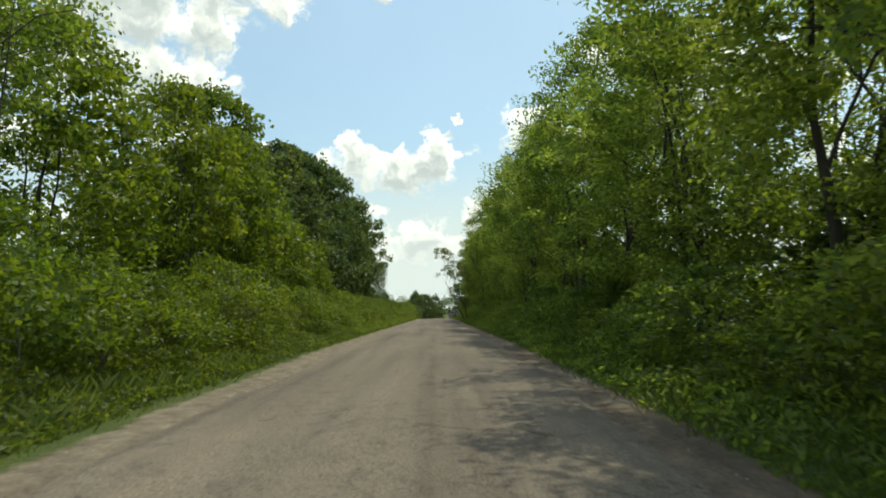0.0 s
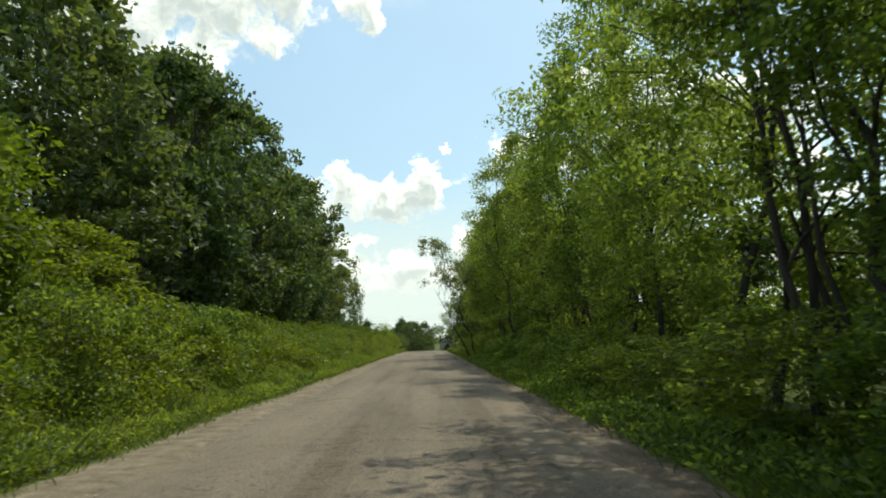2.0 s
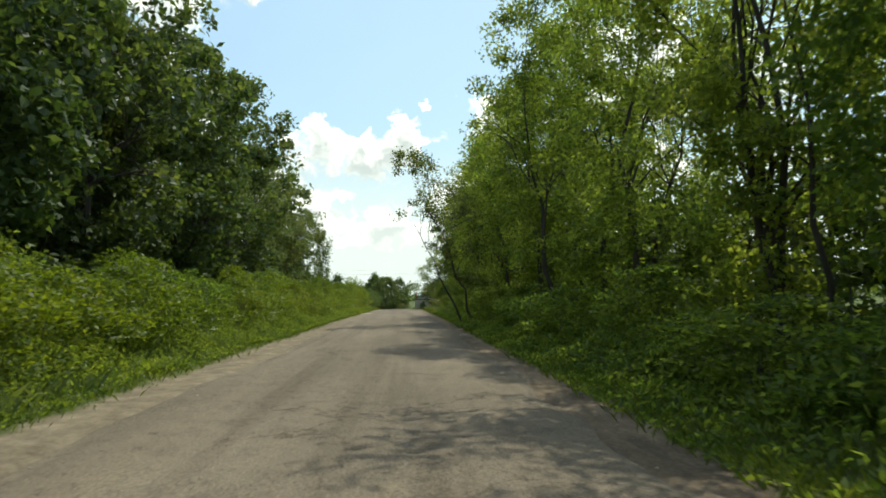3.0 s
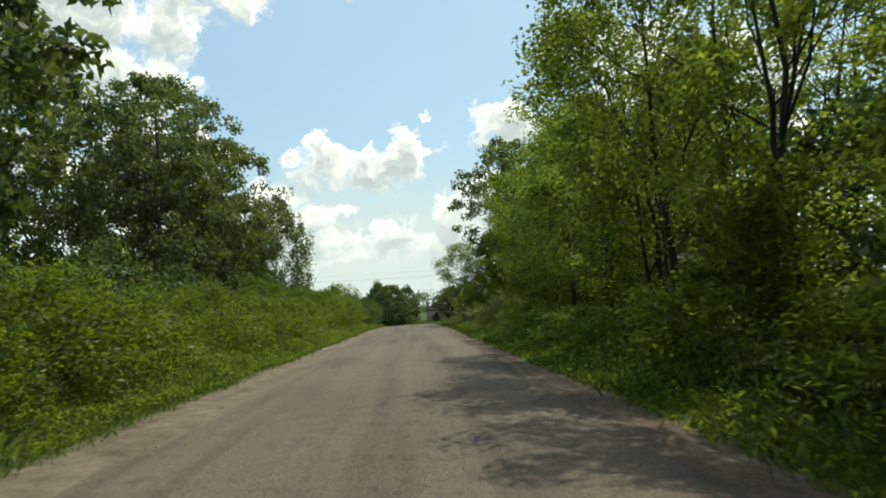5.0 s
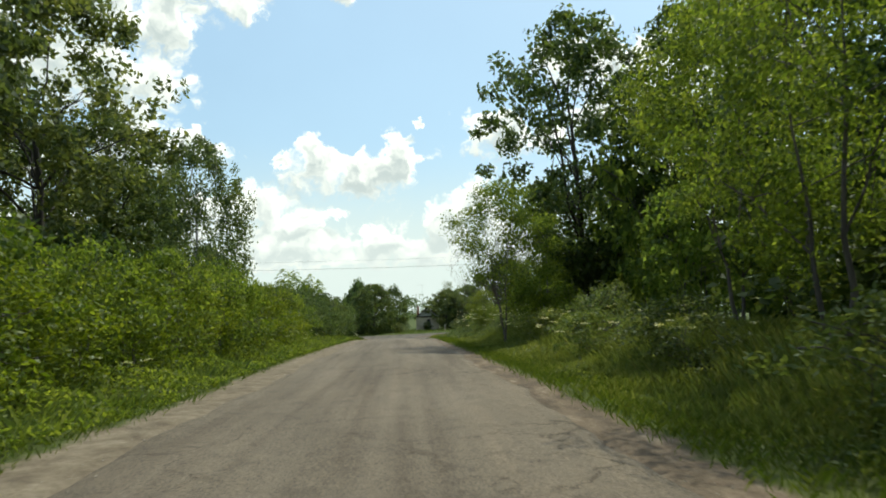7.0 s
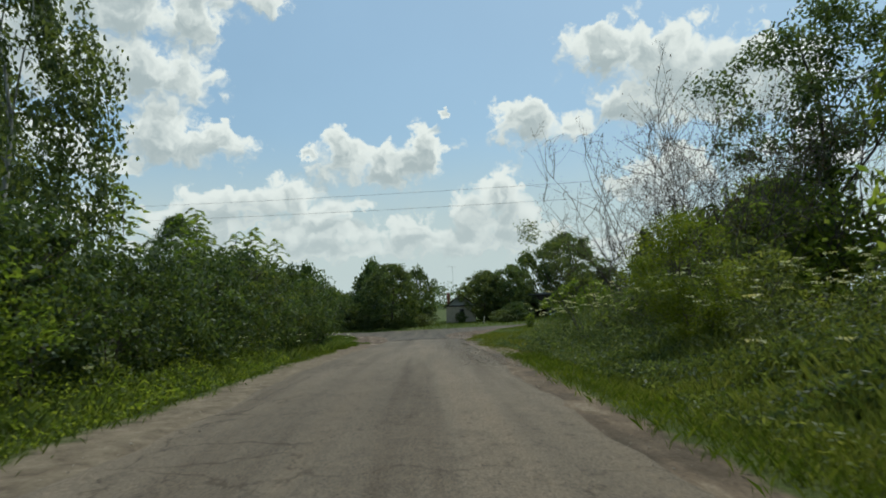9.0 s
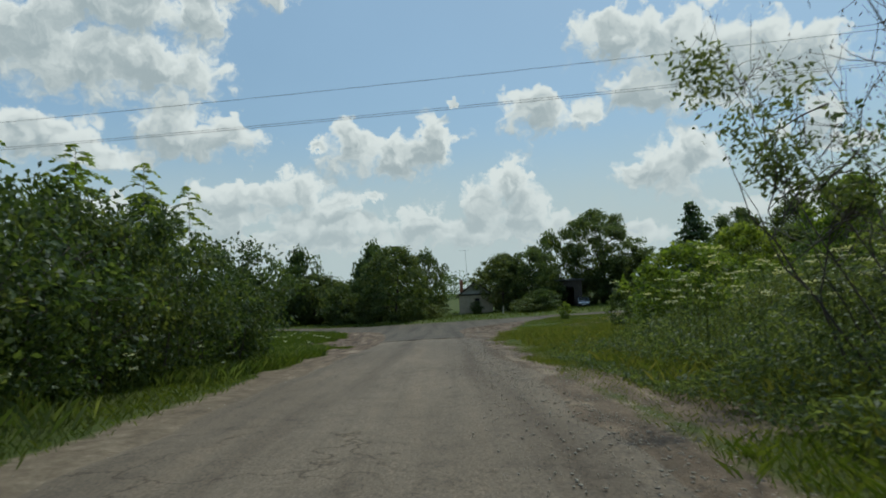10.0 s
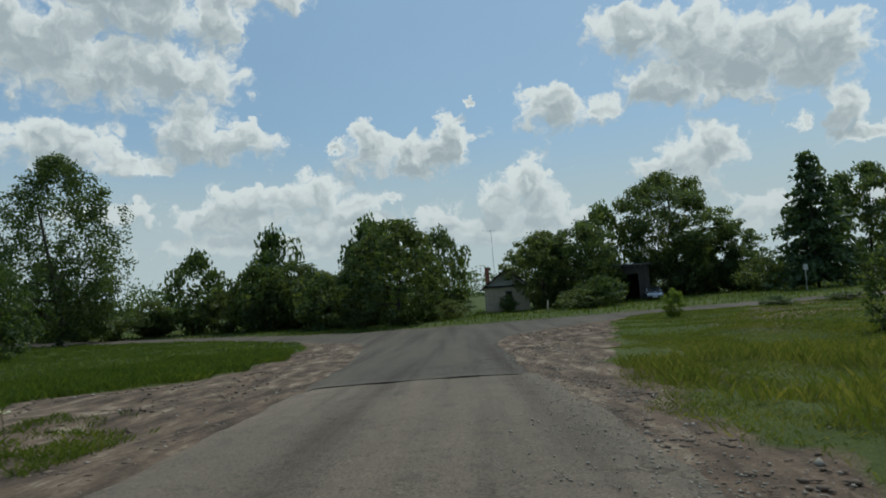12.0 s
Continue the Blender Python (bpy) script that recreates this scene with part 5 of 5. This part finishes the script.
weed_bank("roadside_weeds", "leafy weeds under the roadside trees", LEAF_LIGHT, 40000, 2.5, 4.6, 0, 104, 0.75, 0.12, 54)


def umbels(name, label, places, tall, seed):
    """White-flowered weeds: stalks with flat heads of tiny petals, one sheet of stuff."""
    q = np.random.default_rng(seed)
    at, stalks = [], []
    for x, y in places:
        z, h = height(x, y), tall * q.uniform(0.7, 1.2)
        top = np.array([x + q.normal() * 0.1, y + q.normal() * 0.1, z + h])
        stalks.append(tube([(x, y, z - 0.02), (x, y, z + h * 0.6), tuple(top)], [0.008, 0.006, 0.004], 3))
        n = 26
        a, rad = q.uniform(0, 6.283, n), 0.1 * q.uniform(0, 1, n) ** 0.5 * q.uniform(0.7, 1.5)
        at.append(top + np.stack([np.cos(a) * rad, np.sin(a) * rad, q.normal(size=n) * 0.012], -1))
    tagged(piece(name, fast_mesh(name, *leaf_quads(q, np.concatenate(at), 0.035, 0.012, 2.0, 0.0)), PETAL), label, "flowers", kind="stuff")
    tagged(piece(name + "_stalks", fast_mesh(name, *joined(stalks)), WEED), "thin green stalks of white-flowered weeds", "weeds", kind="stuff")


umbels("white_flowers", "white umbel flowers among the tall weeds", [(q.uniform(4.6, 10.5), q.uniform(140, 161)) for _ in range(260)], 1.75, 31)
umbels("white_flowers", "small white flower heads along the hedge", [(q.uniform(-6.2, -4.8), q.uniform(40, 176)) for _ in range(120)], 0.7, 32)
umbels("white_flowers", "white flower heads in verge grass", [(q.uniform(3.5, 8), q.uniform(112, 138)) for _ in range(90)], 1.25, 33)


def stones(name, label, places, lo, hi, seed, lift=0.0, mat=STONE, flat=1.0):
    """Loose angular stones half sunk in the surface."""
    q = np.random.default_rng(seed)
    base = np.array([(1, 0, 0), (-1, 0, 0), (0, 1, 0), (0, -1, 0), (0, 0, 1), (0, 0, -1)], float)
    tri = np.array([(0, 2, 4), (2, 1, 4), (1, 3, 4), (3, 0, 4), (2, 0, 5), (1, 2, 5), (3, 1, 5), (0, 3, 5)])
    vs, fs = [], []
    spot_at = np.array(places)
    level = np.where(road_gap(spot_at[:, 0], spot_at[:, 1]) < 0, lie(spot_at[:, 0], spot_at[:, 1]) + 0.045, heights(spot_at))
    for i, (x, y) in enumerate(places):
        s = lo + (hi - lo) * q.uniform() ** 3
        m = base * (1 + q.normal(size=(6, 1)) * 0.25) * np.array([1, q.uniform(0.6, 1), q.uniform(0.4, 0.7) * flat]) * s
        a = q.uniform(0, 6.283)
        c, d = math.cos(a), math.sin(a)
        m = np.column_stack([m[:, 0] * c - m[:, 1] * d, m[:, 0] * d + m[:, 1] * c, m[:, 2]])
        vs.append(m + (x, y, level[i] + lift))
        fs.append(tri + 6 * i)
    tagged(piece(name, fast_mesh(name, np.concatenate(vs), np.concatenate(fs)), mat), label, "gravel", kind="stuff")


stones("gravel", "loose grey gravel breaking up the road edge", [(2.1 + q.normal() * 0.6 + max(0, y_ - 174) * 0.09, y_) for y_ in q.uniform(146, 190, 12000)], 0.006, 0.026, 41)
stones("gravel", "scattered small stones along the road edges", [((EDGE_L if q.uniform() < 0.5 else EDGE_R) + q.normal() * 0.3, q.uniform(0, 190)) for _ in range(1800)], 0.006, 0.02, 42)
def dirt_places(q, n, x0, x1, y0, y1):
    p = np.column_stack([q.uniform(x0, x1, n), q.uniform(y0, y1, n)])
    row = np.fromiter((noise.noise((a * 0.5, b * 1.1, 61)) for a, b in p.tolist()), float, n)
    return p[(bare_dirt(p[:, 0], p[:, 1]) > 0.4) & (road_gap(p[:, 0], p[:, 1]) > 0.05) & (row > q.uniform(-0.35, 0.35, n))]


stones("clods", "crumbled brown clods of dried mud beside the junction", dirt_places(q, 14000, 1.8, 9, 166, 204), 0.012, 0.075, 44, mat=CLOD, flat=0.7)
stones("clods", "dried mud ridges in old wheel ruts beside the junction", dirt_places(q, 9000, -11, -3, 172, 206), 0.015, 0.09, 45, mat=CLOD, flat=0.55)
stones("rubble", "pale rubble washed beside the junction", [tuple(v) for v in dirt_places(q, 2600, 1.8, 8, 168, 203)] + [tuple(v) for v in dirt_places(q, 900, -10, -3, 172, 204)], 0.01, 0.06, 43)
